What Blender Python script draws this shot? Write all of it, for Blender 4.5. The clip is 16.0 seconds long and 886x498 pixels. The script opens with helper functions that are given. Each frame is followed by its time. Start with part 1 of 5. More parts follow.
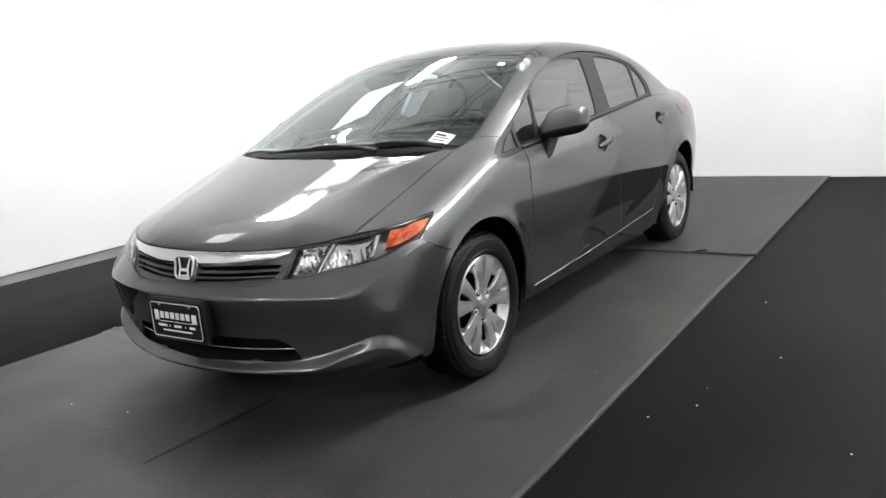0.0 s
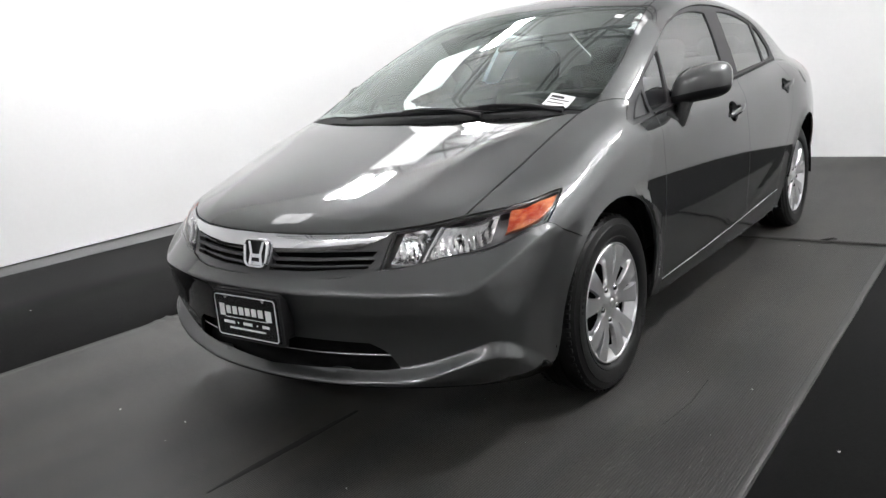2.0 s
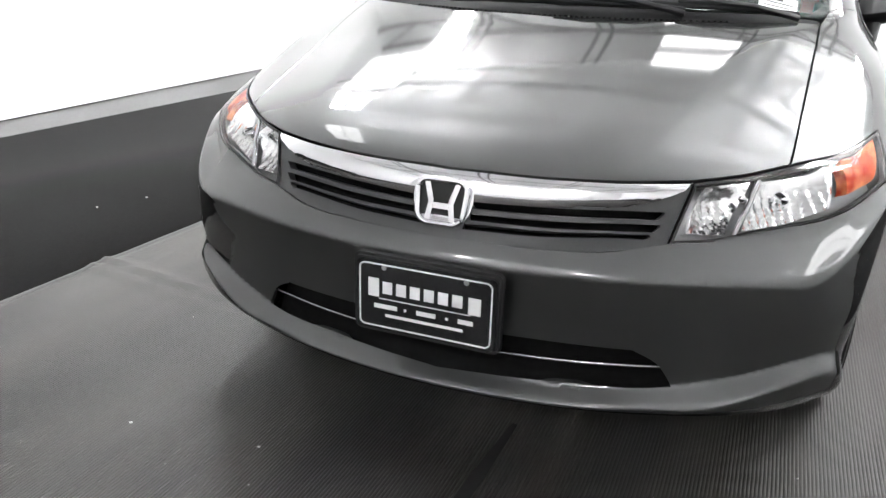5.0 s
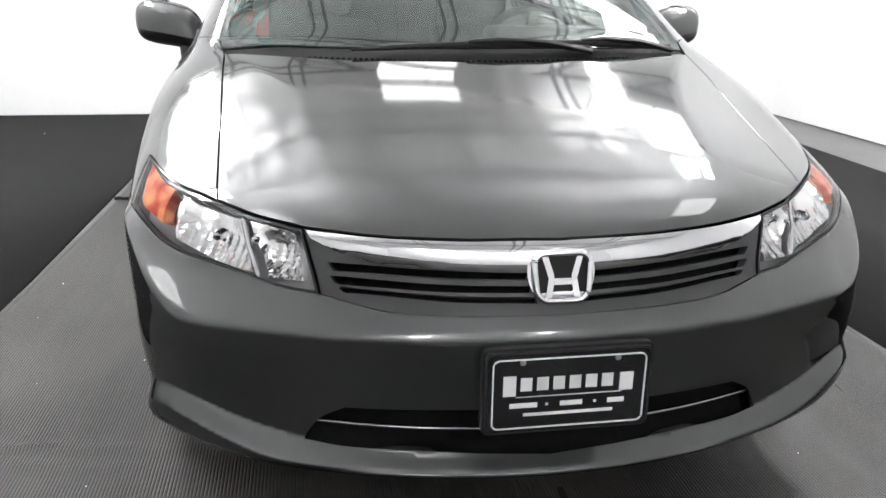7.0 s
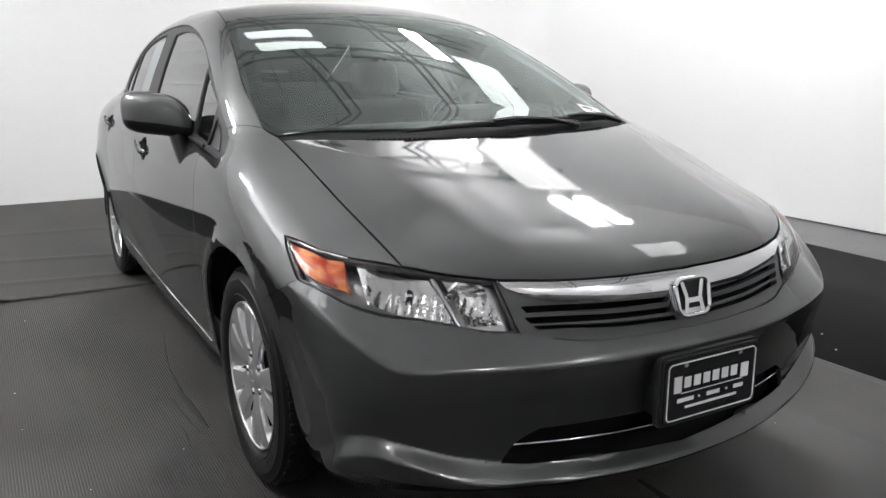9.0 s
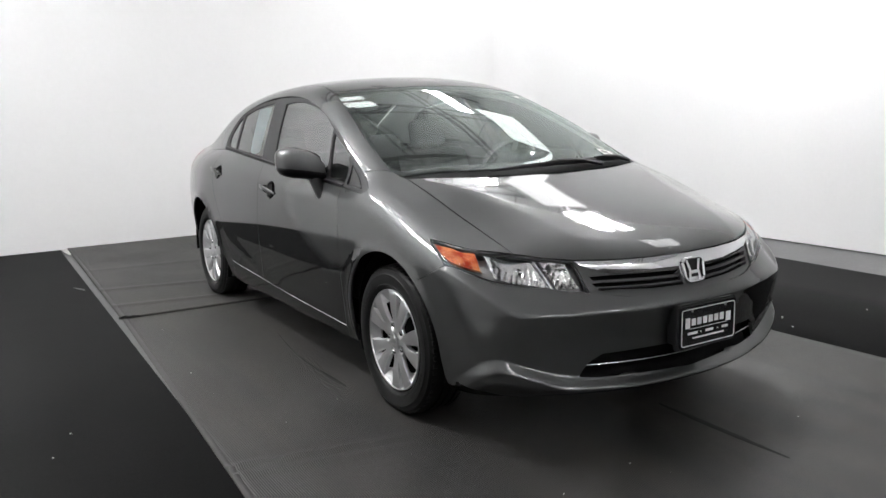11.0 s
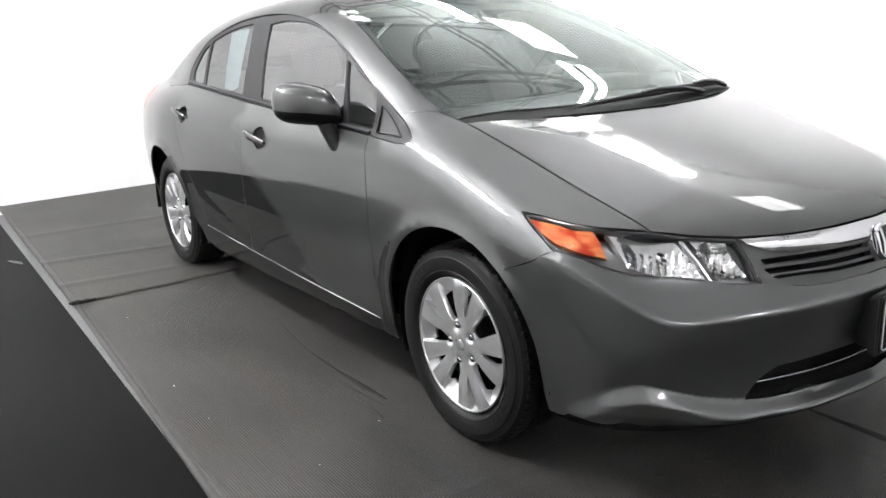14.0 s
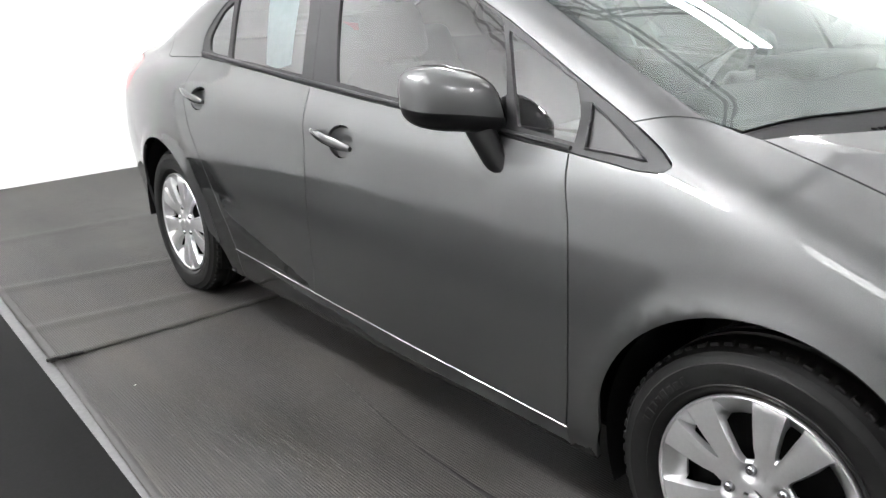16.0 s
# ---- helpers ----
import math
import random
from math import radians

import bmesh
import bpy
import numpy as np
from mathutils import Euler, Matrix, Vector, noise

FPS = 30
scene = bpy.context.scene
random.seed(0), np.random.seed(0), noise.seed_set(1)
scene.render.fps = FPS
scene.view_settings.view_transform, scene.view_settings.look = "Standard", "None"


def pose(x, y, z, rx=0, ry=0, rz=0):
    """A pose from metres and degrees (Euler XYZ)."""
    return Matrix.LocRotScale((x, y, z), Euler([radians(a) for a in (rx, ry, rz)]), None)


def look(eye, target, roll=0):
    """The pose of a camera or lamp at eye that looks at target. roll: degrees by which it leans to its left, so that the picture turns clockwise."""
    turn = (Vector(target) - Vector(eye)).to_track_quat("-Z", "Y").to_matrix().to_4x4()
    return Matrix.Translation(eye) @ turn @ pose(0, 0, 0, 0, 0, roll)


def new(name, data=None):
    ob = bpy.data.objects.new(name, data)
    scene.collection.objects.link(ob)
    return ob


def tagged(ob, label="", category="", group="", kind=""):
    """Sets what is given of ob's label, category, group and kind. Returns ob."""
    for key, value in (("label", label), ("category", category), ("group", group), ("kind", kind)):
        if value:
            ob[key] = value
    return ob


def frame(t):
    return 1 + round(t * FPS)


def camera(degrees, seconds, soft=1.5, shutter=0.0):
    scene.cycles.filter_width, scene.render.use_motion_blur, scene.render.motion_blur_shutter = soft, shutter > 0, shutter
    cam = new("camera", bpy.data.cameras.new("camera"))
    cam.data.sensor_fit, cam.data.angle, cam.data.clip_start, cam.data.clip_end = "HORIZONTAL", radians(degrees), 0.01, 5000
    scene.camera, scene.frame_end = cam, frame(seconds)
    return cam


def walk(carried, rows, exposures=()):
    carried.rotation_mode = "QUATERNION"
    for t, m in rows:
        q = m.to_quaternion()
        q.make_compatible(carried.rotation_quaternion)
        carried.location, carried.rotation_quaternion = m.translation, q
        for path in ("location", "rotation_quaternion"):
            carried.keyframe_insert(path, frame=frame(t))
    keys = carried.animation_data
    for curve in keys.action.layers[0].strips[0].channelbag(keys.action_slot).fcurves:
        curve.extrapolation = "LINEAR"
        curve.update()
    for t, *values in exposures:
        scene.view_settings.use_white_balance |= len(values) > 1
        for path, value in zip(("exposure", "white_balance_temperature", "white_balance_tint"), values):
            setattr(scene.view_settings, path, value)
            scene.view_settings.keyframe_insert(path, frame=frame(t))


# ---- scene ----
cam = camera(57.29, 16.0)

PATH = [
    (0, (2.583, -2.837, 1.284), (0.925, -0.419, 0.648), -5.32),
    (0.5, (2.554, -2.814, 1.290), (0.880, -0.388, 0.731), -5.34),
    (1, (2.431, -2.782, 1.269), (0.740, -0.356, 0.762), -5.52),
    (1.5, (2.259, -2.696, 1.237), (0.520, -0.311, 0.701), -5.00),
    (2, (2.017, -2.519, 1.191), (0.249, -0.195, 0.504), -5.14),
    (2.5, (1.778, -2.466, 1.150), (0.008, -0.192, 0.317), -4.96),
    (3, (1.503, -2.477, 1.155), (-0.068, -0.091, 0.240), -2.61),
    (3.5, (1.248, -2.413, 1.125), (-0.264, -0.001, 0.177), -1.93),
    (4, (1.018, -2.336, 1.126), (-0.452, 0.077, 0.120), -2.23),
    (4.2, (0.950, -2.322, 1.125), (-0.503, 0.090, 0.089), -2.39),
    (6.3, (-0.124, -2.286, 1.072), (-0.052, 0.577, 0.180), 1.99),
    (6.5, (-0.215, -2.269, 1.132), (-0.075, 0.561, 0.147), -1.13),
    (7, (-0.452, -2.201, 1.140), (0.026, 0.612, 0.212), 0.86),
    (7.5, (-0.678, -1.997, 1.128), (0.081, 0.766, 0.240), -4.02),
    (8, (-0.881, -1.944, 1.122), (0.029, 0.790, 0.287), -3.26),
    (8.5, (-1.185, -1.976, 1.148), (0.064, 0.634, 0.357), -2.57),
    (9, (-1.438, -2.174, 1.178), (0.012, 0.364, 0.503), -0.01),
    (9.5, (-1.730, -2.379, 1.210), (-0.248, 0.158, 0.603), 0.73),
    (9.7, (-1.857, -2.438, 1.216), (-0.332, 0.081, 0.641), 0.90),
    (11.8, (-2.439, -3.034, 1.273), (-0.887, -0.520, 0.753), -2.72),
    (12, (-2.429, -3.007, 1.264), (-0.874, -0.496, 0.742), -3.21),
    (12.5, (-2.399, -2.794, 1.240), (-0.858, -0.302, 0.596), -3.97),
    (13, (-2.364, -2.495, 1.258), (-0.785, -0.046, 0.546), -4.03),
    (13.5, (-2.258, -2.192, 1.237), (-0.601, 0.188, 0.469), -2.81),
    (14, (-2.195, -1.882, 1.251), (-0.528, 0.480, 0.452), -2.90),
    (14.5, (-2.214, -1.560, 1.251), (-0.536, 0.783, 0.417), -2.01),
    (15, (-2.199, -1.262, 1.243), (-0.407, 0.977, 0.362), -1.34),
    (15.5, (-2.104, -0.932, 1.250), (-0.300, 1.289, 0.348), -1.63),
    (16, (-2.094, -0.653, 1.259), (-0.282, 1.545, 0.317), -2.13),
]
walk(cam, [(t, look(eye, target, roll)) for t, eye, target, roll in PATH],
     exposures=[(0, 0.65), (0.5, 0.51), (1.0, 0.36), (1.5, 0.37), (2.5, 0.71), (3.0, 0.99), (4.0, 1.26), (6.5, 1.14), (7.0, 0.97), (8.0, 0.58), (9.5, 0.3), (12.0, 0.31), (13.0, 0.61), (13.5, 0.87), (14.5, 1.19), (15.5, 1.33), (16.0, 1.32)])

# ---- light: a closed showroom bay under rows of tube lamps ----
world = bpy.data.worlds.new("world")
scene.world = world
world.use_nodes = True
world.node_tree.nodes["Background"].inputs[0].default_value = (1, 1, 1, 1)
world.node_tree.nodes["Background"].inputs[1].default_value = 0.005
CEILING = 4.6

# ---- materials ----
def material(name, color, rough=0.5, metal=0.0, coat=0.0, spec=0.5, grain=0.0, grain_size=40.0, bump=0.0, bump_size=120.0,
             emit=None, mottle=0.0, mottle_size=3.0, coat_rough=0.03, coat_ior=1.5):
    """A principled surface with variation at two scales and a fine relief."""
    m = bpy.data.materials.new(name)
    m.use_nodes = True
    nt = m.node_tree
    b = nt.nodes["Principled BSDF"]
    b.inputs["Base Color"].default_value = (*color, 1)
    b.inputs["Roughness"].default_value = rough
    b.inputs["Metallic"].default_value = metal
    b.inputs["Specular IOR Level"].default_value = spec
    b.inputs["Coat Weight"].default_value = coat
    b.inputs["Coat Roughness"].default_value = coat_rough
    b.inputs["Coat IOR"].default_value = coat_ior
    tc = nt.nodes.new("ShaderNodeTexCoord")
    out = None
    if grain or mottle:
        last = None
        for amount, size, detail in ((mottle, mottle_size, 4), (grain, grain_size, 6)):
            if not amount:
                continue
            n = nt.nodes.new("ShaderNodeTexNoise")
            n.inputs["Scale"].default_value = size
            n.inputs["Detail"].default_value = detail
            nt.links.new(tc.outputs["Object"], n.inputs["Vector"])
            mr = nt.nodes.new("ShaderNodeMapRange")
            mr.inputs["From Min"].default_value, mr.inputs["From Max"].default_value = 0.3, 0.7
            mr.inputs["To Min"].default_value, mr.inputs["To Max"].default_value = 1 - amount, 1 + amount
            nt.links.new(n.outputs["Fac"], mr.inputs["Value"])
            if last is None:
                last = mr.outputs["Result"]
            else:
                mul = nt.nodes.new("ShaderNodeMath")
                mul.operation = "MULTIPLY"
                nt.links.new(last, mul.inputs[0])
                nt.links.new(mr.outputs["Result"], mul.inputs[1])
                last = mul.outputs[0]
        mix = nt.nodes.new("ShaderNodeVectorMath")
        mix.operation = "SCALE"
        mix.inputs[0].default_value = color
        nt.links.new(last, mix.inputs["Scale"])
        nt.links.new(mix.outputs[0], b.inputs["Base Color"])
    if bump:
        n = nt.nodes.new("ShaderNodeTexNoise")
        n.inputs["Scale"].default_value = bump_size
        n.inputs["Detail"].default_value = 3
        nt.links.new(tc.outputs["Object"], n.inputs["Vector"])
        bp = nt.nodes.new("ShaderNodeBump")
        bp.inputs["Strength"].default_value = bump
        bp.inputs["Distance"].default_value = 0.002
        nt.links.new(n.outputs["Fac"], bp.inputs["Height"])
        nt.links.new(bp.outputs["Normal"], b.inputs["Normal"])
    if emit:
        b.inputs["Emission Color"].default_value = (*color, 1)
        b.inputs["Emission Strength"].default_value = emit
    return m


def glass(name, tint, rough=0.0, ior=1.5, sheen=(1, 1, 1)):
    """A thin pane: tinted see-through with a mirror-like gloss."""
    m = bpy.data.materials.new(name)
    m.use_nodes = True
    nt = m.node_tree
    nt.nodes.remove(nt.nodes["Principled BSDF"])
    out = nt.nodes["Material Output"]
    tr = nt.nodes.new("ShaderNodeBsdfTransparent")
    tr.inputs["Color"].default_value = (*tint, 1)
    gl = nt.nodes.new("ShaderNodeBsdfGlossy")
    gl.inputs["Roughness"].default_value = rough
    gl.inputs["Color"].default_value = (*sheen, 1)
    fr = nt.nodes.new("ShaderNodeFresnel")
    fr.inputs["IOR"].default_value = ior
    mx = nt.nodes.new("ShaderNodeMixShader")
    nt.links.new(fr.outputs[0], mx.inputs[0])
    nt.links.new(tr.outputs[0], mx.inputs[1])
    nt.links.new(gl.outputs[0], mx.inputs[2])
    nt.links.new(mx.outputs[0], out.inputs["Surface"])
    return m


M_PAINT = material("grey_metallic_paint", (0.102, 0.1045, 0.105), rough=0.53, metal=1.0, coat=1.0, grain=0.08, grain_size=900, coat_rough=0.052, coat_ior=1.6)
M_PAINT.node_tree.nodes["Principled BSDF"].inputs["Specular Tint"].default_value = (0.06, 0.06, 0.06, 1)
M_BEZEL = material("satin_lamp_bezel", (0.36, 0.36, 0.365), rough=0.3, metal=0.6)
M_BLACK = material("black_plastic", (0.019, 0.019, 0.020), rough=0.5, spec=0.28, grain=0.1, grain_size=300, bump=0.1, bump_size=500)
M_COWL = material("matt_cowl_plastic", (0.012, 0.012, 0.0125), rough=0.75, spec=0.1, grain=0.15, grain_size=300, bump=0.1, bump_size=500)
M_GLOSSBLACK = material("gloss_black", (0.006, 0.006, 0.0065), rough=0.3, spec=0.3)
M_GRILLE = material("dark_grey_grille_plastic", (0.040, 0.041, 0.042), rough=0.42, grain=0.1, grain_size=300, bump=0.08, bump_size=500)
M_DARK = material("dark_liner", (0.005, 0.005, 0.005), rough=0.9, spec=0.1, grain=0.2, grain_size=60)
M_CHROME = material("chrome", (0.82, 0.82, 0.84), rough=0.035, metal=1.0)
M_NUT = material("dark_chrome", (0.42, 0.42, 0.43), rough=0.15, metal=1.0)
M_SILVER = material("silver_wheel_paint", (0.64, 0.64, 0.645), rough=0.30, metal=0.85, coat=0.3, grain=0.03, grain_size=160)
M_RUBBER = material("tyre_rubber", (0.0052, 0.0051, 0.005), rough=0.5, spec=0.28, grain=0.2, grain_size=90, mottle=0.2, mottle_size=9, bump=0.15, bump_size=300)
M_GLASS = glass("windscreen_glass", (0.84, 0.95, 0.91), ior=1.6, sheen=(0.92, 1.0, 0.965))
M_TINT = glass("side_glass", (0.50, 0.575, 0.55), ior=2.25)
M_REARGLASS = glass("rear_window_glass", (0.74, 0.86, 0.82), ior=1.6)
M_LENS = glass("lamp_lens", (0.985, 0.985, 0.985), ior=1.24)
M_AMBER = material("amber_lens", (0.92, 0.175, 0.010), rough=0.3, spec=0.12, bump=0.4, bump_size=140)
_am = M_AMBER.node_tree
_n = _am.nodes.new("ShaderNodeTexNoise")
_n.inputs["Scale"].default_value = 3.2
_r = _am.nodes.new("ShaderNodeValToRGB")
_r.color_ramp.elements[0].position, _r.color_ramp.elements[0].color = 0.36, (0.50, 0.045, 0.012, 1)
_r.color_ramp.elements[1].position, _r.color_ramp.elements[1].color = 0.66, (0.90, 0.34, 0.14, 1)
_am.links.new(_n.outputs["Fac"], _r.inputs[0])
_am.links.new(_r.outputs[0], _am.nodes["Principled BSDF"].inputs["Base Color"])
M_RED = material("red_lens", (0.62, 0.025, 0.03), rough=0.2, coat=0.2)
M_SEAT = material("grey_seat_cloth", (0.020, 0.020, 0.0195), rough=0.9, spec=0.15, mottle=0.08, mottle_size=6, grain=0.1, grain_size=35)
M_DASH = material("grey_dash_plastic", (0.032, 0.033, 0.033), rough=0.65, spec=0.3, grain=0.08, grain_size=40)
M_TRIM = material("grey_trim", (0.22, 0.22, 0.21), rough=0.8, grain=0.06, grain_size=200)
M_WALL = material("white_wall_paint", (0.75, 0.75, 0.747), rough=0.75, mottle=0.02, mottle_size=0.6, grain=0.01, grain_size=30, bump=0.05, bump_size=60)
M_MAT = material("black_rubber_sheet", (0.0068, 0.0066, 0.0066), rough=0.8, spec=0.12, mottle=0.25, mottle_size=1.2, grain=0.2, grain_size=90, bump=0.25, bump_size=260)
M_FLOOR = material("grey_floor", (0.11, 0.11, 0.11), rough=0.7, mottle=0.15, mottle_size=1.5, grain=0.12, grain_size=60, bump=0.1)
M_STEEL = material("dark_roof_steel", (0.28, 0.28, 0.28), rough=0.6)
M_ROOF = material("white_roof_deck", (0.90, 0.90, 0.90), rough=0.8, mottle=0.05)
M_REFLECT = material("lamp_reflector", (0.82, 0.82, 0.825), rough=0.13, metal=0.95)
M_BORDER = material("smooth_rubber_edge", (0.030, 0.0285, 0.027), rough=0.55, mottle=0.2, mottle_size=4, grain=0.12, grain_size=80, bump=0.1)
M_SCUFF = material("dark_scuff", (0.0035, 0.0033, 0.003), rough=0.8, grain=0.2)
M_PANEL = material("satin_dark_panel", (0.045, 0.045, 0.046), rough=0.5, spec=0.35, grain=0.08, grain_size=300)
M_CHIP_DULL = material("dull_rubbed_mark", (0.10, 0.10, 0.098), rough=0.8, mottle=0.5, mottle_size=60, grain=0.3, grain_size=200)
M_CHIP = material("pale_chip", (0.6, 0.6, 0.58), rough=0.8, grain=0.1)
M_LAMP = material("lamp_tube", (0.985, 0.985, 1.0), emit=70)
M_LAMP_SOFT = material("aged_lamp_tube", (0.985, 0.985, 0.99), emit=3.8)
M_WHITE = material("white_print", (0.8, 0.8, 0.8), rough=0.5, grain=0.03)
M_SHEET = material("pale_blue_matt", (0.55, 0.68, 0.74), rough=0.7, mottle=0.06, mottle_size=20, grain=0.03)
M_PLATE = material("black_plate", (0.012, 0.012, 0.013), rough=0.25, coat=0.3)


def ribbed_mat():
    """Grey rubber runner with fine ribs along its length, dust and tyre scuffs."""
    m = material("ribbed_grey_rubber", (0.10, 0.098, 0.094), rough=0.55)
    nt = m.node_tree
    b = nt.nodes["Principled BSDF"]
    tc = nt.nodes.new("ShaderNodeTexCoord")
    mp = nt.nodes.new("ShaderNodeMapping")
    mp.inputs["Rotation"].default_value = (0, 0, radians(RIB_TURN))
    nt.links.new(tc.outputs["Object"], mp.inputs["Vector"])
    wave = nt.nodes.new("ShaderNodeTexWave")
    wave.bands_direction = "X"
    wave.inputs["Scale"].default_value = 0.314 / RIB_PITCH
    wave.inputs["Distortion"].default_value = 0.0
    nt.links.new(mp.outputs[0], wave.inputs["Vector"])
    bump = nt.nodes.new("ShaderNodeBump")
    bump.inputs["Strength"].default_value = 0.7
    bump.inputs["Distance"].default_value = 0.0034
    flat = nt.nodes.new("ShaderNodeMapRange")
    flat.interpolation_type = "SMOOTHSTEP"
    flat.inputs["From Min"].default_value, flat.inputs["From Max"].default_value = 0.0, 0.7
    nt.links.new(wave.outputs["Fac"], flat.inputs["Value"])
    nt.links.new(flat.outputs["Result"], bump.inputs["Height"])
    nt.links.new(bump.outputs["Normal"], b.inputs["Normal"])
    stretch = nt.nodes.new("ShaderNodeMapping")
    stretch.inputs["Scale"].default_value = (6, 0.7, 1)
    nt.links.new(tc.outputs["Object"], stretch.inputs["Vector"])
    streak = nt.nodes.new("ShaderNodeTexNoise")
    streak.inputs["Scale"].default_value = 2.0
    streak.inputs["Detail"].default_value = 8
    nt.links.new(stretch.outputs[0], streak.inputs["Vector"])
    dust = nt.nodes.new("ShaderNodeTexNoise")
    dust.inputs["Scale"].default_value = 1.6
    dust.inputs["Detail"].default_value = 10
    nt.links.new(tc.outputs["Object"], dust.inputs["Vector"])
    worn = nt.nodes.new("ShaderNodeMapRange")
    worn.inputs["From Min"].default_value, worn.inputs["From Max"].default_value = 0.44, 0.62
    worn.inputs["To Min"].default_value, worn.inputs["To Max"].default_value = 0.95, 0.40
    sep = nt.nodes.new("ShaderNodeSeparateXYZ")
    nt.links.new(tc.outputs["Object"], sep.inputs[0])
    edge = nt.nodes.new("ShaderNodeMapRange")
    edge.inputs["From Min"].default_value, edge.inputs["From Max"].default_value = -1.05, -1.40
    edge.inputs["To Min"].default_value, edge.inputs["To Max"].default_value = 0.0, 0.13
    nt.links.new(sep.outputs["X"], edge.inputs["Value"])
    wear = nt.nodes.new("ShaderNodeMath")
    nt.links.new(dust.outputs["Fac"], wear.inputs[0])
    nt.links.new(edge.outputs["Result"], wear.inputs[1])
    nt.links.new(wear.outputs[0], worn.inputs["Value"])
    nt.links.new(worn.outputs["Result"], bump.inputs["Strength"])
    mul = nt.nodes.new("ShaderNodeMath")
    mul.operation = "MULTIPLY"
    nt.links.new(streak.outputs["Fac"], mul.inputs[0])
    nt.links.new(dust.outputs["Fac"], mul.inputs[1])
    ramp = nt.nodes.new("ShaderNodeValToRGB")
    ramp.color_ramp.elements[0].position, ramp.color_ramp.elements[0].color = 0.12, (0.0140, 0.0130, 0.0118, 1)
    ramp.color_ramp.elements[1].position, ramp.color_ramp.elements[1].color = 0.42, (0.0320, 0.0297, 0.0268, 1)
    nt.links.new(mul.outputs[0], ramp.inputs[0])
    # shade between the ribs, put into the colour by rib height
    groove_shade = nt.nodes.new("ShaderNodeMixRGB")
    groove_shade.blend_type = "MULTIPLY"
    nt.links.new(worn.outputs["Result"], groove_shade.inputs[0])
    nt.links.new(ramp.outputs[0], groove_shade.inputs[1])
    nt.links.new(flat.outputs["Result"], groove_shade.inputs[2])
    dirt = nt.nodes.new("ShaderNodeTexNoise")
    dirt.inputs["Scale"].default_value = 0.9
    dirt.inputs["Detail"].default_value = 6
    nt.links.new(stretch.outputs[0], dirt.inputs["Vector"])
    much = nt.nodes.new("ShaderNodeMapRange")
    much.inputs["From Min"].default_value, much.inputs["From Max"].default_value = 0.42, 0.7
    much.inputs["To Max"].default_value = 0.7
    nt.links.new(dirt.outputs["Fac"], much.inputs["Value"])
    warm = nt.nodes.new("ShaderNodeMixRGB")
    warm.inputs[2].default_value = (0.029, 0.0248, 0.0192, 1)
    nt.links.new(much.outputs["Result"], warm.inputs[0])
    nt.links.new(groove_shade.outputs[0], warm.inputs[1])
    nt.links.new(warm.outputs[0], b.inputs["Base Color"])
    return m


RIB_PITCH, RIB_TURN = 0.0085, 0.0
M_RIB = ribbed_mat()

# ---- mesh helpers ----
def solid(name, bm, mat, parent=None, label="", smooth=None):
    """One mesh object out of a bmesh; smooth: the angle in degrees below which edges are shaded round."""
    me = bpy.data.meshes.new(name)
    if smooth is not None:
        for f in bm.faces:
            f.smooth = True
        for e in bm.edges:
            if len(e.link_faces) == 2 and e.calc_face_angle(0) > radians(smooth):
                e.smooth = False
    bm.to_mesh(me)
    bm.free()
    me.materials.append(mat)
    ob = new(name, me)
    if parent is not None:
        ob.parent = parent
    if label:
        ob["label"] = label
    return ob


def part(name, bm, mat, parent, label="", smooth=None):
    return solid(name, bm, mat, parent, label, smooth)


def add_box(bm, lo, hi, bevel=0.0, m=None, seg=2):
    got = bmesh.ops.create_cube(bm, size=1)
    vs = got["verts"]
    c = [(a + b) / 2 for a, b in zip(lo, hi)]
    d = [b - a for a, b in zip(lo, hi)]
    for v in vs:
        v.co = Vector((c[i] + v.co[i] * d[i] for i in range(3)))
    if bevel:
        es = list({e for v in vs for e in v.link_edges})
        out = bmesh.ops.bevel(bm, geom=es, offset=bevel, segments=seg, affect="EDGES", profile=0.5)
        vs = list({v for f in out["faces"] for v in f.verts} | {v for v in vs if v.is_valid})
    if m is not None:
        bmesh.ops.transform(bm, matrix=m, verts=vs)
    return vs


def box(lo, hi, bevel=0.0, m=None, seg=2):
    bm = bmesh.new()
    add_box(bm, lo, hi, bevel, m, seg)
    return bm


def lathe(profile, steps=64, axis="x"):
    """Turns a list of (radius, along) round an axis."""
    bm = bmesh.new()
    rings = []
    for k in range(steps):
        a = 2 * math.pi * k / steps
        ring = []
        for r, h in profile:
            c, s = r * math.cos(a), r * math.sin(a)
            ring.append(bm.verts.new((h, c, s) if axis == "x" else ((c, h, s) if axis == "y" else (c, s, h))))
        rings.append(ring)
    for k in range(steps):
        a, b = rings[k], rings[(k + 1) % steps]
        for i in range(len(profile) - 1):
            bm.faces.new((a[i], a[i + 1], b[i + 1], b[i]))
    bmesh.ops.remove_doubles(bm, verts=bm.verts, dist=1e-5)
    bmesh.ops.recalc_face_normals(bm, faces=bm.faces)
    return bm


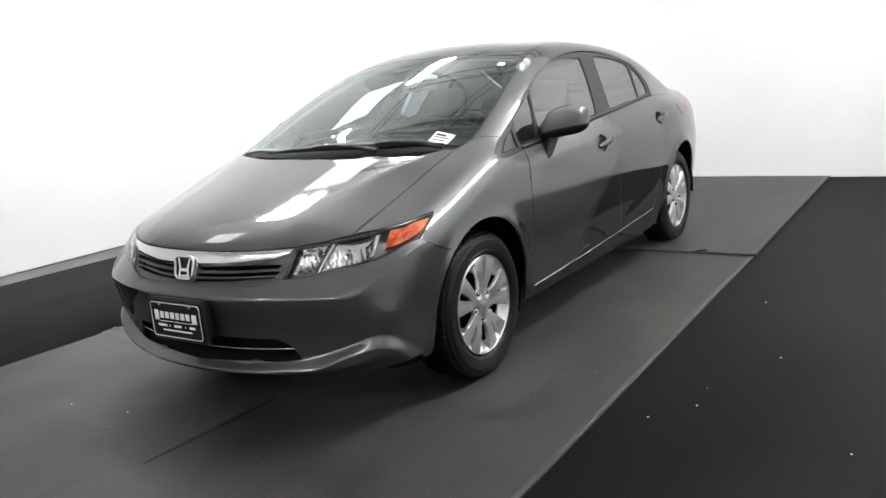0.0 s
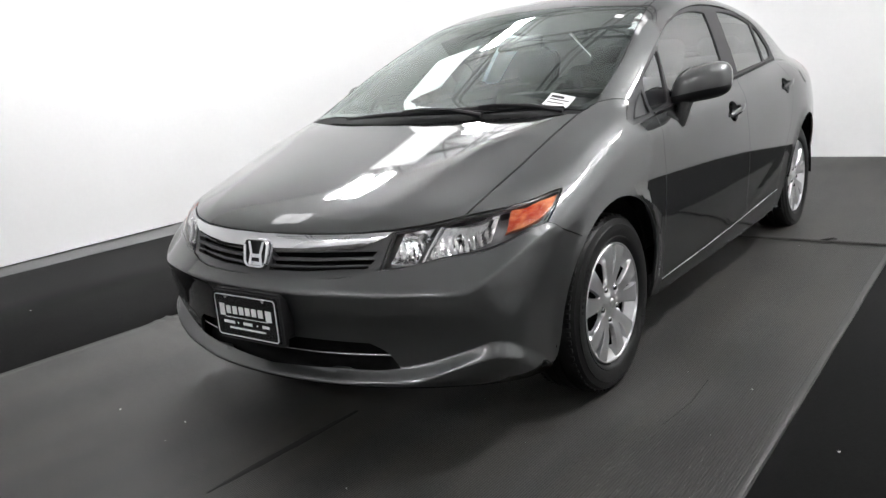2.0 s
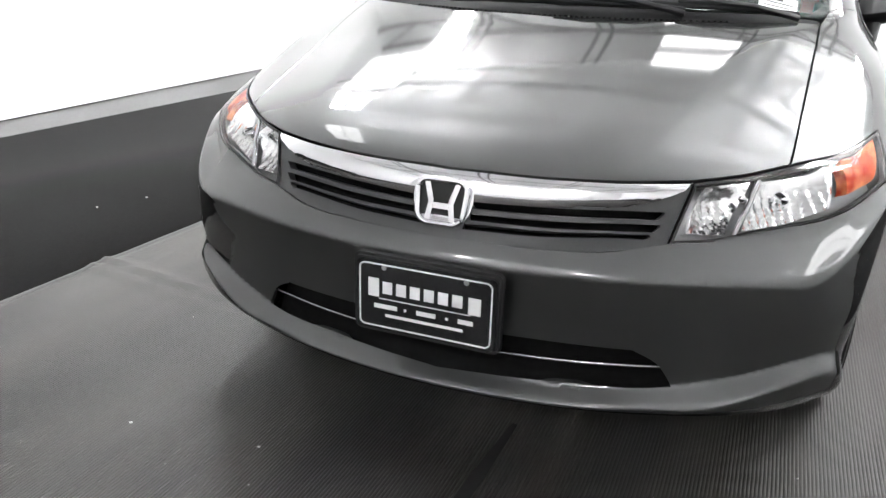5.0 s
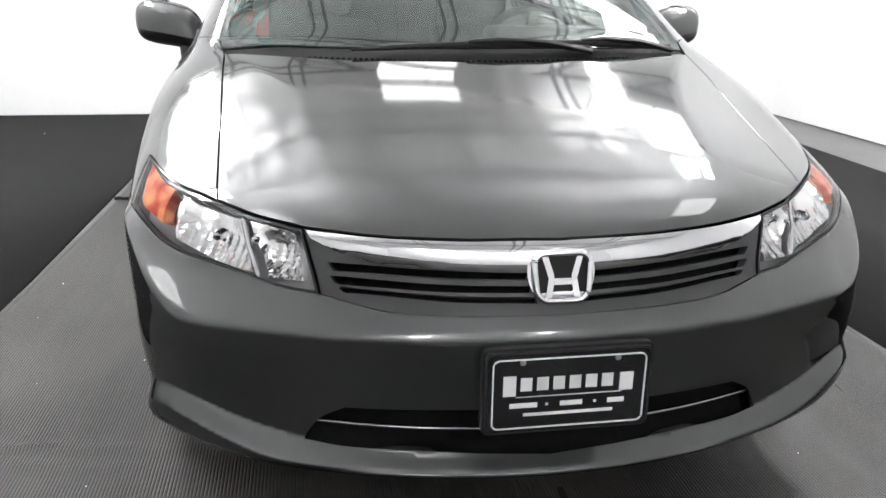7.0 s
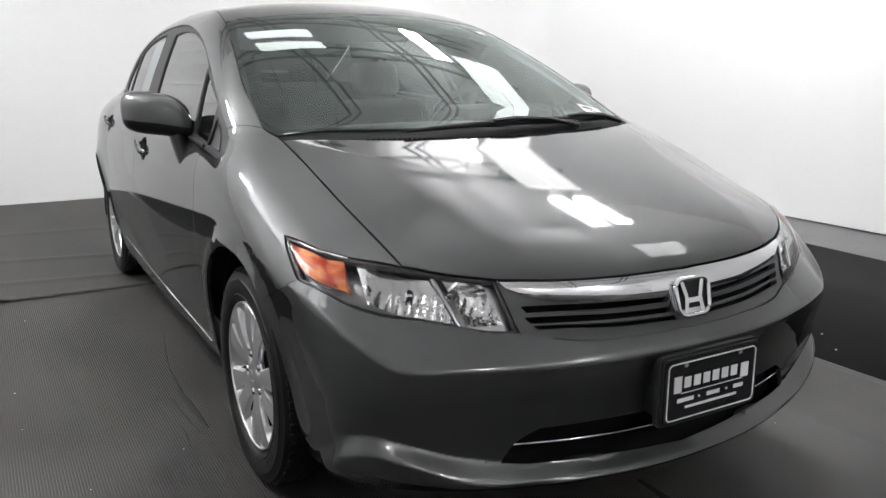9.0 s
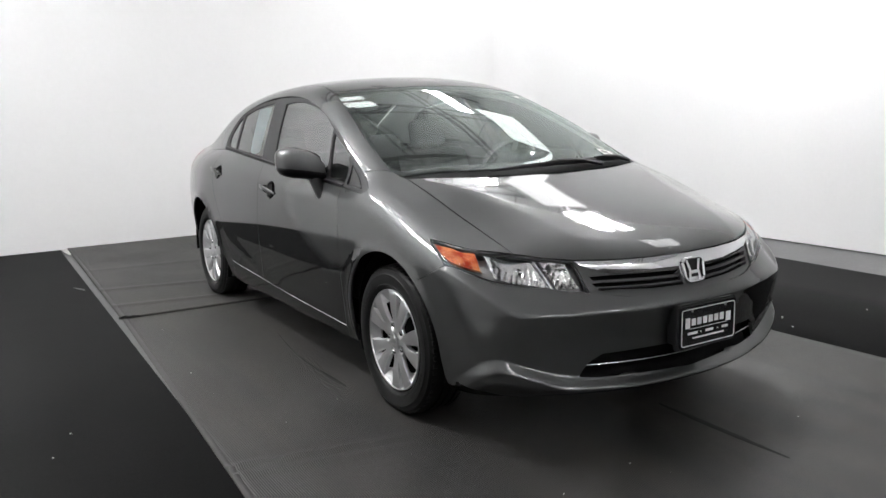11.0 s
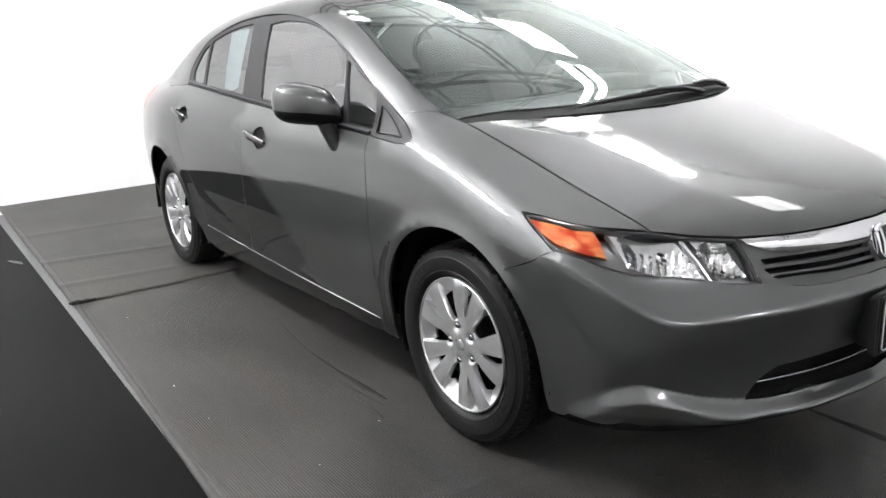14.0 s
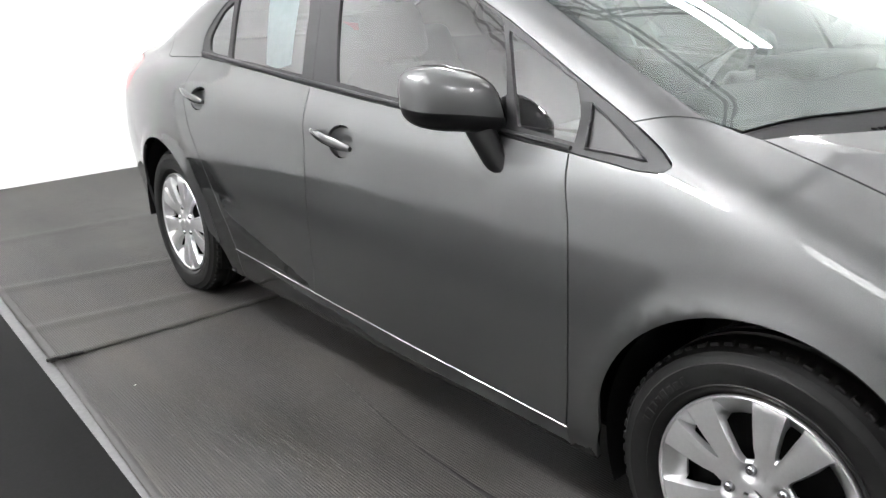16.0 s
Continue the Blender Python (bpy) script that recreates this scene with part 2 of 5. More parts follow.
def tube(points, radius, sides=8, closed=False):
    """A round bar along points; radius: one number, or one for each point."""
    bm = bmesh.new()
    pts = [Vector(p) for p in points]
    n = len(pts)
    rad = radius if isinstance(radius, (list, tuple)) else [radius] * n
    rings = []
    for i, p in enumerate(pts):
        a = pts[(i - 1) % n] if (i > 0 or closed) else p
        b = pts[(i + 1) % n] if (i < n - 1 or closed) else p
        t = (b - a).normalized()
        u = t.cross(Vector((0, 0, 1)) if abs(t.z) < 0.9 else Vector((1, 0, 0))).normalized()
        w = t.cross(u)
        rings.append([bm.verts.new(p + rad[i] * (math.cos(2 * math.pi * k / sides) * u + math.sin(2 * math.pi * k / sides) * w)) for k in range(sides)])
    for i in range(n if closed else n - 1):
        a, b = rings[i], rings[(i + 1) % n]
        for k in range(sides):
            bm.faces.new((a[k], a[(k + 1) % sides], b[(k + 1) % sides], b[k]))
    if not closed:
        bm.faces.new(rings[0][::-1])
        bm.faces.new(rings[-1])
    bmesh.ops.recalc_face_normals(bm, faces=bm.faces)
    return bm


# ---- the room ----
WEST, EAST, BACK, NEAR = -4.0, 4.0, 5.45, -7.5
T_WALL = 0.15
for nm, lo, hi in (("wall_west", (WEST - T_WALL, NEAR, 0), (WEST, BACK, CEILING)),
                   ("wall_east", (EAST, NEAR, 0), (EAST + T_WALL, BACK, CEILING)),
                   ("wall_north", (WEST - T_WALL, BACK, 0), (EAST + T_WALL, BACK + T_WALL, CEILING)),
                   ("wall_south", (WEST - T_WALL, NEAR - T_WALL, 0), (EAST + T_WALL, NEAR, CEILING))):
    tagged(solid(nm, box(lo, hi), M_WALL), "smooth white painted wall of the photo bay", "wall", kind="structure")
tagged(solid("ceiling", box((WEST - T_WALL, NEAR - T_WALL, CEILING), (EAST + T_WALL, BACK + T_WALL, CEILING + 0.15)), M_ROOF),
       "pale roof deck above dark steel joists", "ceiling", kind="structure")
tagged(solid("floor", box((WEST - T_WALL, NEAR - T_WALL, -0.15), (EAST + T_WALL, BACK + T_WALL, -0.012)), M_FLOOR),
       "bare grey concrete floor along the walls", "floor", kind="structure")



def cove(sx, radius=0.4):
    """A plastered round between a side wall and the far wall."""
    bm = bmesh.new()
    x0, y0 = sx * (EAST - 0.002), BACK - 0.002
    arc = [(x0 - sx * radius * (1 - math.cos(a)), y0 - radius * (1 - math.sin(a))) for a in np.linspace(0, math.pi / 2, 17)]
    ring = arc + [(x0, y0)]
    low = [bm.verts.new((x, y, -0.011)) for x, y in ring]
    top = [bm.verts.new((x, y, CEILING - 0.002)) for x, y in ring]
    n = len(ring)
    for k in range(n):
        bm.faces.new((low[k], low[(k + 1) % n], top[(k + 1) % n], top[k]))
    bm.faces.new(low)
    bm.faces.new(top)
    bmesh.ops.recalc_face_normals(bm, faces=bm.faces)
    tagged(solid("wall_cove", bm, M_WALL, smooth=30), "rounded white plaster corner between two walls", "wall", kind="structure")


cove(-1)
cove(1)


def sheet(name, corners, z0, z1, mat, label, nx=1, ny=1, relief=None, cat="floor mat"):
    """A thin floor sheet between four plan corners (near left, near right, far right, far left), with an optional relief in metres."""
    bm = bmesh.new()
    a, b, c, d = [np.array(p, float) for p in corners]
    top = []
    for j in range(ny + 1):
        row = []
        for i in range(nx + 1):
            u, v = i / nx, j / ny
            p = (a * (1 - u) + b * u) * (1 - v) + (d * (1 - u) + c * u) * v
            q = relief(p[0], p[1], u, v) if relief else (0, 0, 0)
            row.append(bm.verts.new((p[0] + q[0], p[1] + q[1], z1 + q[2])))
        top.append(row)
    for j in range(ny):
        for i in range(nx):
            bm.faces.new((top[j][i], top[j][i + 1], top[j + 1][i + 1], top[j + 1][i]))
    rim = [top[0][i] for i in range(nx + 1)] + [top[j][nx] for j in range(1, ny + 1)] + [top[ny][i] for i in range(nx - 1, -1, -1)] + [top[j][0] for j in range(ny - 1, 0, -1)]
    low = [bm.verts.new((v.co.x, v.co.y, z0)) for v in rim]
    for k in range(len(rim)):
        n = (k + 1) % len(rim)
        bm.faces.new((rim[n], rim[k], low[k], low[n]))
    return tagged(solid(name, bm, mat, smooth=40), label, cat)


black_west = sheet("black_floor_sheet", ((-3.97, -4.6), (-1.70, -4.6), (-1.46, BACK - 0.003), (-3.33, BACK - 0.003)), -0.012, -0.004, M_MAT,
      "matt black rubber sheet on the floor beside the runner")
sheet("black_floor_sheet", ((1.46, -4.6), (3.12, -4.6), (3.42, BACK - 0.003), (1.36, BACK - 0.003)), -0.012, -0.004, M_MAT,
      "matt black rubber sheet on the floor beside the runner")


def fold(px, py, u, v):
    """Low creases across the runner."""
    z = 0.0
    for y0, slope, w, h in ((-0.175, -0.17, 0.018, 0.015), (-0.245, -0.19, 0.022, 0.009)):
        z += h * math.exp(-((py - y0 - slope * (px + 1.58)) / w) ** 2) * math.exp(-(((px + 1.55) / 0.55) ** 2))
    return (0, 0, z + 0.001 * noise.noise((px * 2, py * 2, 0)))


def fold_far(px, py, u, v):
    z = 0.0
    for y0, slope, w, h in ((3.25, -0.22, 0.035, 0.008), (2.665, -0.15, 0.03, 0.008), (4.1, -0.1, 0.05, 0.004)):
        z += h * math.exp(-((py - y0 - slope * (px + 1.48)) / w) ** 2) * (0.5 + 0.5 * math.cos(px * 1.6 + 1.5))
    return (0, 0, z + 0.0015 * noise.noise((px * 2, py * 2, 5)))


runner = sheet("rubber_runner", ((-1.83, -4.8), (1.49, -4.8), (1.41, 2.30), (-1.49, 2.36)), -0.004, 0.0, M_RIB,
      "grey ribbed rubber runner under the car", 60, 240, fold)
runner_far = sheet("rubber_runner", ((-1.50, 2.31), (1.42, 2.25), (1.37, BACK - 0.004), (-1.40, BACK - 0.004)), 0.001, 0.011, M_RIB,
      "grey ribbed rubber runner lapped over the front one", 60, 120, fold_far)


def ribbon(name, pts, width, z, mat, parent, relief=None, label="", lift=0.003):
    """A narrow strip that lies on a sheet along plan points; width: one number, or one for each point."""
    bm = bmesh.new()
    p = np.array(pts, float)
    q = np.stack([np.interp(np.linspace(0, len(p) - 1, 8 * (len(p) - 1) + 1), np.arange(len(p)), p[:, k]) for k in range(2)], 1)
    w = width if isinstance(width, (list, tuple)) else [width] * len(p)
    w = np.interp(np.linspace(0, len(p) - 1, len(q)), np.arange(len(p)), w)
    t = np.gradient(q, axis=0)
    n = np.stack([-t[:, 1], t[:, 0]], 1) / np.linalg.norm(t, axis=1)[:, None]
    rows = []
    for a, b, h in zip(q, n, w):
        row = []
        for s in (-0.5, -0.17, 0.17, 0.5):
            c = a + b * h * s
            dz = relief(c[0], c[1], 0, 0)[2] if relief else 0
            row.append(bm.verts.new((c[0], c[1], z + dz + (lift if abs(s) < 0.3 else lift * 0.3))))
        rows.append(row)
    for a, b in zip(rows, rows[1:]):
        for i in range(3):
            bm.faces.new((a[i], a[i + 1], b[i + 1], b[i]))
    bmesh.ops.recalc_face_normals(bm, faces=bm.faces)
    if bm.faces[0].normal.z < 0:
        bmesh.ops.reverse_faces(bm, faces=bm.faces)
    return part(name, bm, mat, parent, label, 60)


def along(a, b, n):
    return [(a[0] + (b[0] - a[0]) * k / n, a[1] + (b[1] - a[1]) * k / n) for k in range(n + 1)]


for a, b in (((-1.812, -4.79), (-1.477, 2.34)), ((1.472, -4.79), (1.394, 2.28))):
    ribbon("edge_border", along(a, b, 24), 0.022, 0.0, M_BORDER, runner, fold, "smooth paler edge of the runner")
for a, b in (((-1.482, 2.34), (-1.386, 5.44)), ((1.402, 2.27), (1.355, 5.44))):
    ribbon("edge_border", along(a, b, 12), 0.022, 0.011, M_BORDER, runner_far, fold_far, "smooth paler edge of the runner")
ribbon("crack", [(0.085, -1.24), (0.092, -1.05), (0.10, -0.85), (0.112, -0.60)], [0.010, 0.030, 0.034, 0.016], 0.0, M_SCUFF, runner, fold, "dark worn line", 0.002)
for pts in ([(-0.80, 1.52), (-0.86, 1.15), (-0.885, 0.95)], [(-0.96, 0.45), (-0.955, 0.36), (-0.965, 0.25)], [(1.10, -0.25), (1.12, -0.05), (1.11, 0.15)]):
    ribbon("scuff", pts, [0.001, 0.005, 0.004, 0.001][:len(pts)], 0.0, M_SCUFF, runner, fold, "dark curved scuff", 0.002)
ribbon("scuff", [(-0.885, 0.95), (-0.893, 0.68), (-0.888, 0.50), (-0.883, 0.36)], [0.006, 0.015, 0.026, 0.007], 0.0, M_SCUFF, runner, fold, "dark torn line", 0.002)
ribbon("scuff", [(-0.935, 0.66), (-0.928, 0.48), (-0.915, 0.33)], [0.002, 0.008, 0.003], 0.0, M_SCUFF, runner, fold, "dark torn line", 0.002)
ribbon("pale_scuff", [(-1.605, 3.55), (-1.58, 3.49), (-1.56, 3.44), (-1.55, 3.38)], [0.006, 0.030, 0.034, 0.004], -0.004, M_CHIP_DULL, black_west, None, "pale rubbed mark", 0.0015)
# a curled tape end on the lap, a curled corner, and a pale gap at the far corner
for nm, pts, r, lab in (("tape_curl", [(1.03, 2.285, 0.006), (1.07, 2.275, 0.016), (1.10, 2.285, 0.020), (1.11, 2.305, 0.012), (1.085, 2.31, 0.013), (1.06, 2.30, 0.008)], 0.006, "curled end of black tape on the runner's lap"),
                        ("tape_curl", [(-1.505, 2.335, 0.004), (-1.495, 2.305, 0.016), (-1.475, 2.290, 0.022), (-1.455, 2.30, 0.014), (-1.43, 2.298, 0.016), (-1.39, 2.308, 0.008)], 0.007, "curled black edge at the runner's corner")):
    tagged(solid(nm, tube([tuple(q) for q in np.stack([np.interp(np.linspace(0, 5, 26), range(6), [p[k] for p in pts]) for k in range(3)], 1)], r, 6), M_SCUFF, smooth=60), lab, "tape")
bm = bmesh.new()
add_box(bm, (-0.03, -0.16, -0.004), (0.03, 0.16, 0.0), 0.001, pose(-1.415, 5.26, 0.004, 0, 0, 4))
tagged(solid("pale_tape_strip", bm, M_CHIP), "pale yellowish tape between the runner and the black sheet", "tape")
rnd = random.Random(7)
for nm, x0, x1, count in (("litter_chips", 1.6, 3.0, 9), ("litter_chips", -3.0, -1.75, 8)):
    bm = bmesh.new()
    for k in range(count):
        r = rnd.choice((0.0012, 0.0015, 0.002, 0.003))
        add_box(bm, (-r, -r * 1.6, 0), (r, r * 1.6, r), 0, pose(rnd.uniform(x0, x1), rnd.uniform(-3.2, 4.8), -0.004, 0, 0, rnd.uniform(0, 180)))
    for x, y in ((2.27, -0.22), (1.73, -0.03), (1.60, -0.19), (1.905, 0.56), (-2.117, 0.31)):
        if x0 <= x <= x1:
            add_box(bm, (-0.004, -0.003, 0), (0.004, 0.003, 0.002), 0, pose(x, y, -0.004, 0, 0, 40 * x))
    tagged(solid(nm, bm, M_CHIP), "tiny pale chips strewn on the black sheet", "litter", kind="stuff")
bm = bmesh.new()
for k in range(40):
    r = rnd.choice((0.001, 0.001, 0.0015, 0.002))
    add_box(bm, (-r, -r * 1.8, 0), (r, r * 1.8, r), 0, pose(rnd.uniform(-1.6, 1.4), rnd.uniform(-3.0, 2.2), 0.0008, 0, 0, rnd.uniform(0, 180)))
tagged(solid("litter_chips", bm, M_CHIP), "tiny pale chips strewn on the runner", "litter", kind="stuff")

# tube lamps and joists under the roof
def ceiling_lamp(x, y, z, along_x=False, length=0.84, gap=0.155, wide=0.21, glow=None):
    """Two bright tubes side by side under a slim housing, hung on rods from the roof."""
    root = new("ceiling_light")
    root.location = (x, y, z)
    tagged(root, "white twin-tube lamp fixture hung from the roof, out of direct view", "lamp", group="ceiling lights")
    turn = pose(0, 0, 0, 0, 0, 90 if along_x else 0)
    part("housing", box((-0.03, -length / 2, 0.0), (0.03, length / 2, 0.06), 0.008, turn), M_WHITE, root)
    for s in (-1, 1):
        end = turn @ Vector((0, s * (length / 2 - 0.1), 0))
        part("hanger", tube([(end.x, end.y, 0.055), (end.x, end.y, CEILING - z)], 0.006, 6), M_STEEL, root)
        part("tube", box((s * gap - wide / 2, -length / 2 + 0.02, -0.03), (s * gap + wide / 2, length / 2 - 0.02, -0.002), 0.012, turn), glow or M_LAMP, root)
    return root


def joist(y):
    root = new("roof_joist")
    root.location = (0, y, CEILING)
    tagged(root, "dark steel lattice joist under the roof", "joist", group="roof joists")
    part("top_chord", box((WEST + 0.01, -0.025, -0.07), (EAST - 0.01, 0.025, -0.03)), M_STEEL, root)
    part("bottom_chord", box((WEST + 0.01, -0.022, -0.41), (EAST - 0.01, 0.022, -0.37)), M_STEEL, root)
    bm = bmesh.new()
    n = 13
    for i in range(n):
        xa, xb = WEST + 0.05 + i * 7.9 / n, WEST + 0.05 + (i + 1) * 7.9 / n
        pts = ((xa, 0, -0.39 if i % 2 else -0.06), (xb, 0, -0.06 if i % 2 else -0.39))
        t = tube(pts, 0.014, 6)
        tmp = bpy.data.meshes.new("tmp")
        t.to_mesh(tmp)
        t.free()
        bm.from_mesh(tmp)
        bpy.data.meshes.remove(tmp)
    part("web", bm, M_STEEL, root)
    return root


for y in (-6.0, -4.4, -2.8, -1.2, 0.4, 2.0, 3.6, 5.0):
    joist(y)
for x in (-2.3, -0.85, 0.6, 2.05):
    root = new("roof_purlin")
    root.location = (x, 0, CEILING)
    tagged(root, "pair of dark steel purlins along the roof", "purlin", group="roof purlins")
    for s in (-1, 1):
        part("purlin_bar", box((s * 0.07 - 0.015, NEAR + 0.01, -0.455), (s * 0.07 + 0.015, BACK - 0.01, -0.415)), M_STEEL, root)
LAMP_Z = 3.2
for x in (-2.35, 2.35):
    ceiling_lamp(x, -0.42, LAMP_Z, False, 0.94, 0.17, 0.29, M_LAMP_SOFT)
    ceiling_lamp(x, 1.35, LAMP_Z, False, 0.84, 0.15, 0.16)
    ceiling_lamp(x, 2.38, LAMP_Z, False, 0.90, 0.165, 0.30, M_LAMP_SOFT)
ceiling_lamp(0.25, 2.8, LAMP_Z, True, 0.66, 0.14, 0.17, M_LAMP_SOFT)
for x in (-2.45, 2.45):
    ceiling_lamp(x, 3.85, 3.9, False, 1.1, 0.075, 0.10)
# unseen fill lamps added behind the camera to brighten the car's front
for x in (-1.6, 1.6):
    ceiling_lamp(x, -6.7, CEILING - 0.56, True, 0.55, 0.16, 0.18)


# ---- the car: one smooth body field, from which the panels are cut ----
def curve(pts):
    """A smooth curve through (position, value) pairs, as a function."""
    px = np.array([p[0] for p in pts], float)
    pv = np.array([p[1] for p in pts], float)
    d = np.diff(pv) / np.diff(px)
    m = np.empty(len(px))
    m[0], m[-1] = d[0], d[-1]
    h = np.diff(px)
    m[1:-1] = (d[:-1] * h[1:] + d[1:] * h[:-1]) / (h[1:] + h[:-1])

    def at(q):
        q = np.asarray(q, float)
        i = np.clip(np.searchsorted(px, q) - 1, 0, len(px) - 2)
        h = px[i + 1] - px[i]
        s = (q - px[i]) / h
        lo, hi = q < px[0], q > px[-1]
        v = ((2 * s**3 - 3 * s**2 + 1) * pv[i] + (s**3 - 2 * s**2 + s) * h * m[i]
             + (-2 * s**3 + 3 * s**2) * pv[i + 1] + (s**3 - s**2) * h * m[i + 1])
        v = np.where(lo, pv[0] + m[0] * (q - px[0]), v)
        return np.where(hi, pv[-1] + m[-1] * (q - px[-1]), v)
    return at


def curve_c2(pts):
    """As curve(), with an even bend across the points."""
    px = np.array([p[0] for p in pts], float)
    pv = np.array([p[1] for p in pts], float)
    n, h = len(px), np.diff(px)
    a, r = np.eye(n), np.zeros(n)
    for i in range(1, n - 1):
        a[i, i - 1:i + 2] = h[i - 1], 2 * (h[i - 1] + h[i]), h[i]
        r[i] = 6 * ((pv[i + 1] - pv[i]) / h[i] - (pv[i] - pv[i - 1]) / h[i - 1])
    m = np.linalg.solve(a, r)

    def at(q):
        q = np.clip(np.asarray(q, float), px[0], px[-1])
        i = np.clip(np.searchsorted(px, q) - 1, 0, n - 2)
        u, w, g = px[i + 1] - q, q - px[i], h[i]
        return (m[i] * u**3 + m[i + 1] * w**3) / (6 * g) + (pv[i] / g - m[i] * g / 6) * u + (pv[i + 1] / g - m[i + 1] * g / 6) * w
    return at


def smax(a, b, k):
    """The larger of two fields, blended over a width k."""
    h = np.maximum(k - np.abs(a - b), 0) / k
    return np.maximum(a, b) + h * h * k * 0.25


def step(a, b, v):
    s = np.clip((v - a) / (b - a), 0, 1)
    return s * s * (3 - 2 * s)


# the car body: half-widths, heights and lengths as smooth curves (metres; front axle at y = 0, nose to -y)
plan_half = curve([(-0.95, 0.80), (-0.6, 0.831), (-0.3, 0.858), (0, 0.872), (0.5, 0.870), (1.3, 0.8765), (2.2, 0.876), (2.67, 0.868), (3.0, 0.825), (3.2, 0.786), (3.6, 0.68)])
side_tuck = curve([(0.14, -0.085), (0.2, -0.062), (0.27, -0.042), (0.34, -0.032), (0.45, -0.016), (0.6, -0.001), (0.68, 0), (0.78, -0.009), (0.86, -0.024), (0.93, -0.048), (1.0, -0.082), (1.1, -0.14)])
top_line = curve_c2([(-0.95, 0.60), (-0.85, 0.688), (-0.75, 0.745), (-0.5, 0.834), (-0.2, 0.917), (0.1, 0.985), (0.5, 1.0), (1.3, 1.02), (2.3, 1.06), (2.9, 1.085), (3.2, 1.075), (3.5, 1.05), (3.6, 1.02)])
top_drop = curve([(-0.9, 0.085), (-0.5, 0.085), (0, 0.065), (0.4, 0.06), (2.5, 0.06), (2.9, 0.085), (3.5, 0.11)])
bonnet_crease = curve([(-0.75, 0.372), (-0.59, 0.412), (-0.446, 0.442), (-0.226, 0.490), (-0.042, 0.566), (0.1, 0.635)])
nose_line = curve([(0.13, -0.73), (0.18, -0.80), (0.22, -0.838), (0.25, -0.843), (0.30, -0.848), (0.36, -0.858), (0.42, -0.871), (0.47, -0.886), (0.51, -0.8965), (0.526, -0.899), (0.538, -0.8955), (0.558, -0.882), (0.58, -0.866), (0.60, -0.852), (0.66, -0.835), (0.70, -0.822), (0.74, -0.79), (0.8, -0.70)])
lip_top = curve([(0, 0.262), (0.40, 0.270), (0.50, 0.284), (0.60, 0.308), (0.66, 0.329), (0.71, 0.349), (0.75, 0.362), (0.79, 0.352), (0.85, 0.27)])
lip_foot = curve([(0, 0.237), (0.40, 0.240), (0.60, 0.252), (0.70, 0.272), (0.76, 0.284), (0.85, 0.26)])
crease_line = curve([(0, 0.528), (0.42, 0.529), (0.58, 0.531), (0.70, 0.539), (0.78, 0.588), (0.826, 0.645), (0.9, 0.73)])
nose_bow = curve([(0.15, 0.40), (0.25, 0.36), (0.35, 0.355), (0.5, 0.36), (0.6, 0.42), (0.66, 0.46), (0.75, 0.50)])
tail_line = curve([(0.15, 3.42), (0.3, 3.55), (0.5, 3.60), (0.7, 3.59), (0.9, 3.565), (1.05, 3.55), (1.15, 3.50)])
roof_line = curve([(0.7, 1.30), (1.0, 1.383), (1.2, 1.419), (1.45, 1.432), (1.8, 1.421), (2.2, 1.381), (2.5, 1.325), (2.9, 1.21)])
glass_half = curve([(-0.2, 0.76), (0.3, 0.785), (0.6, 0.795), (1.3, 0.805), (2.0, 0.80), (2.4, 0.77), (3.0, 0.68)])


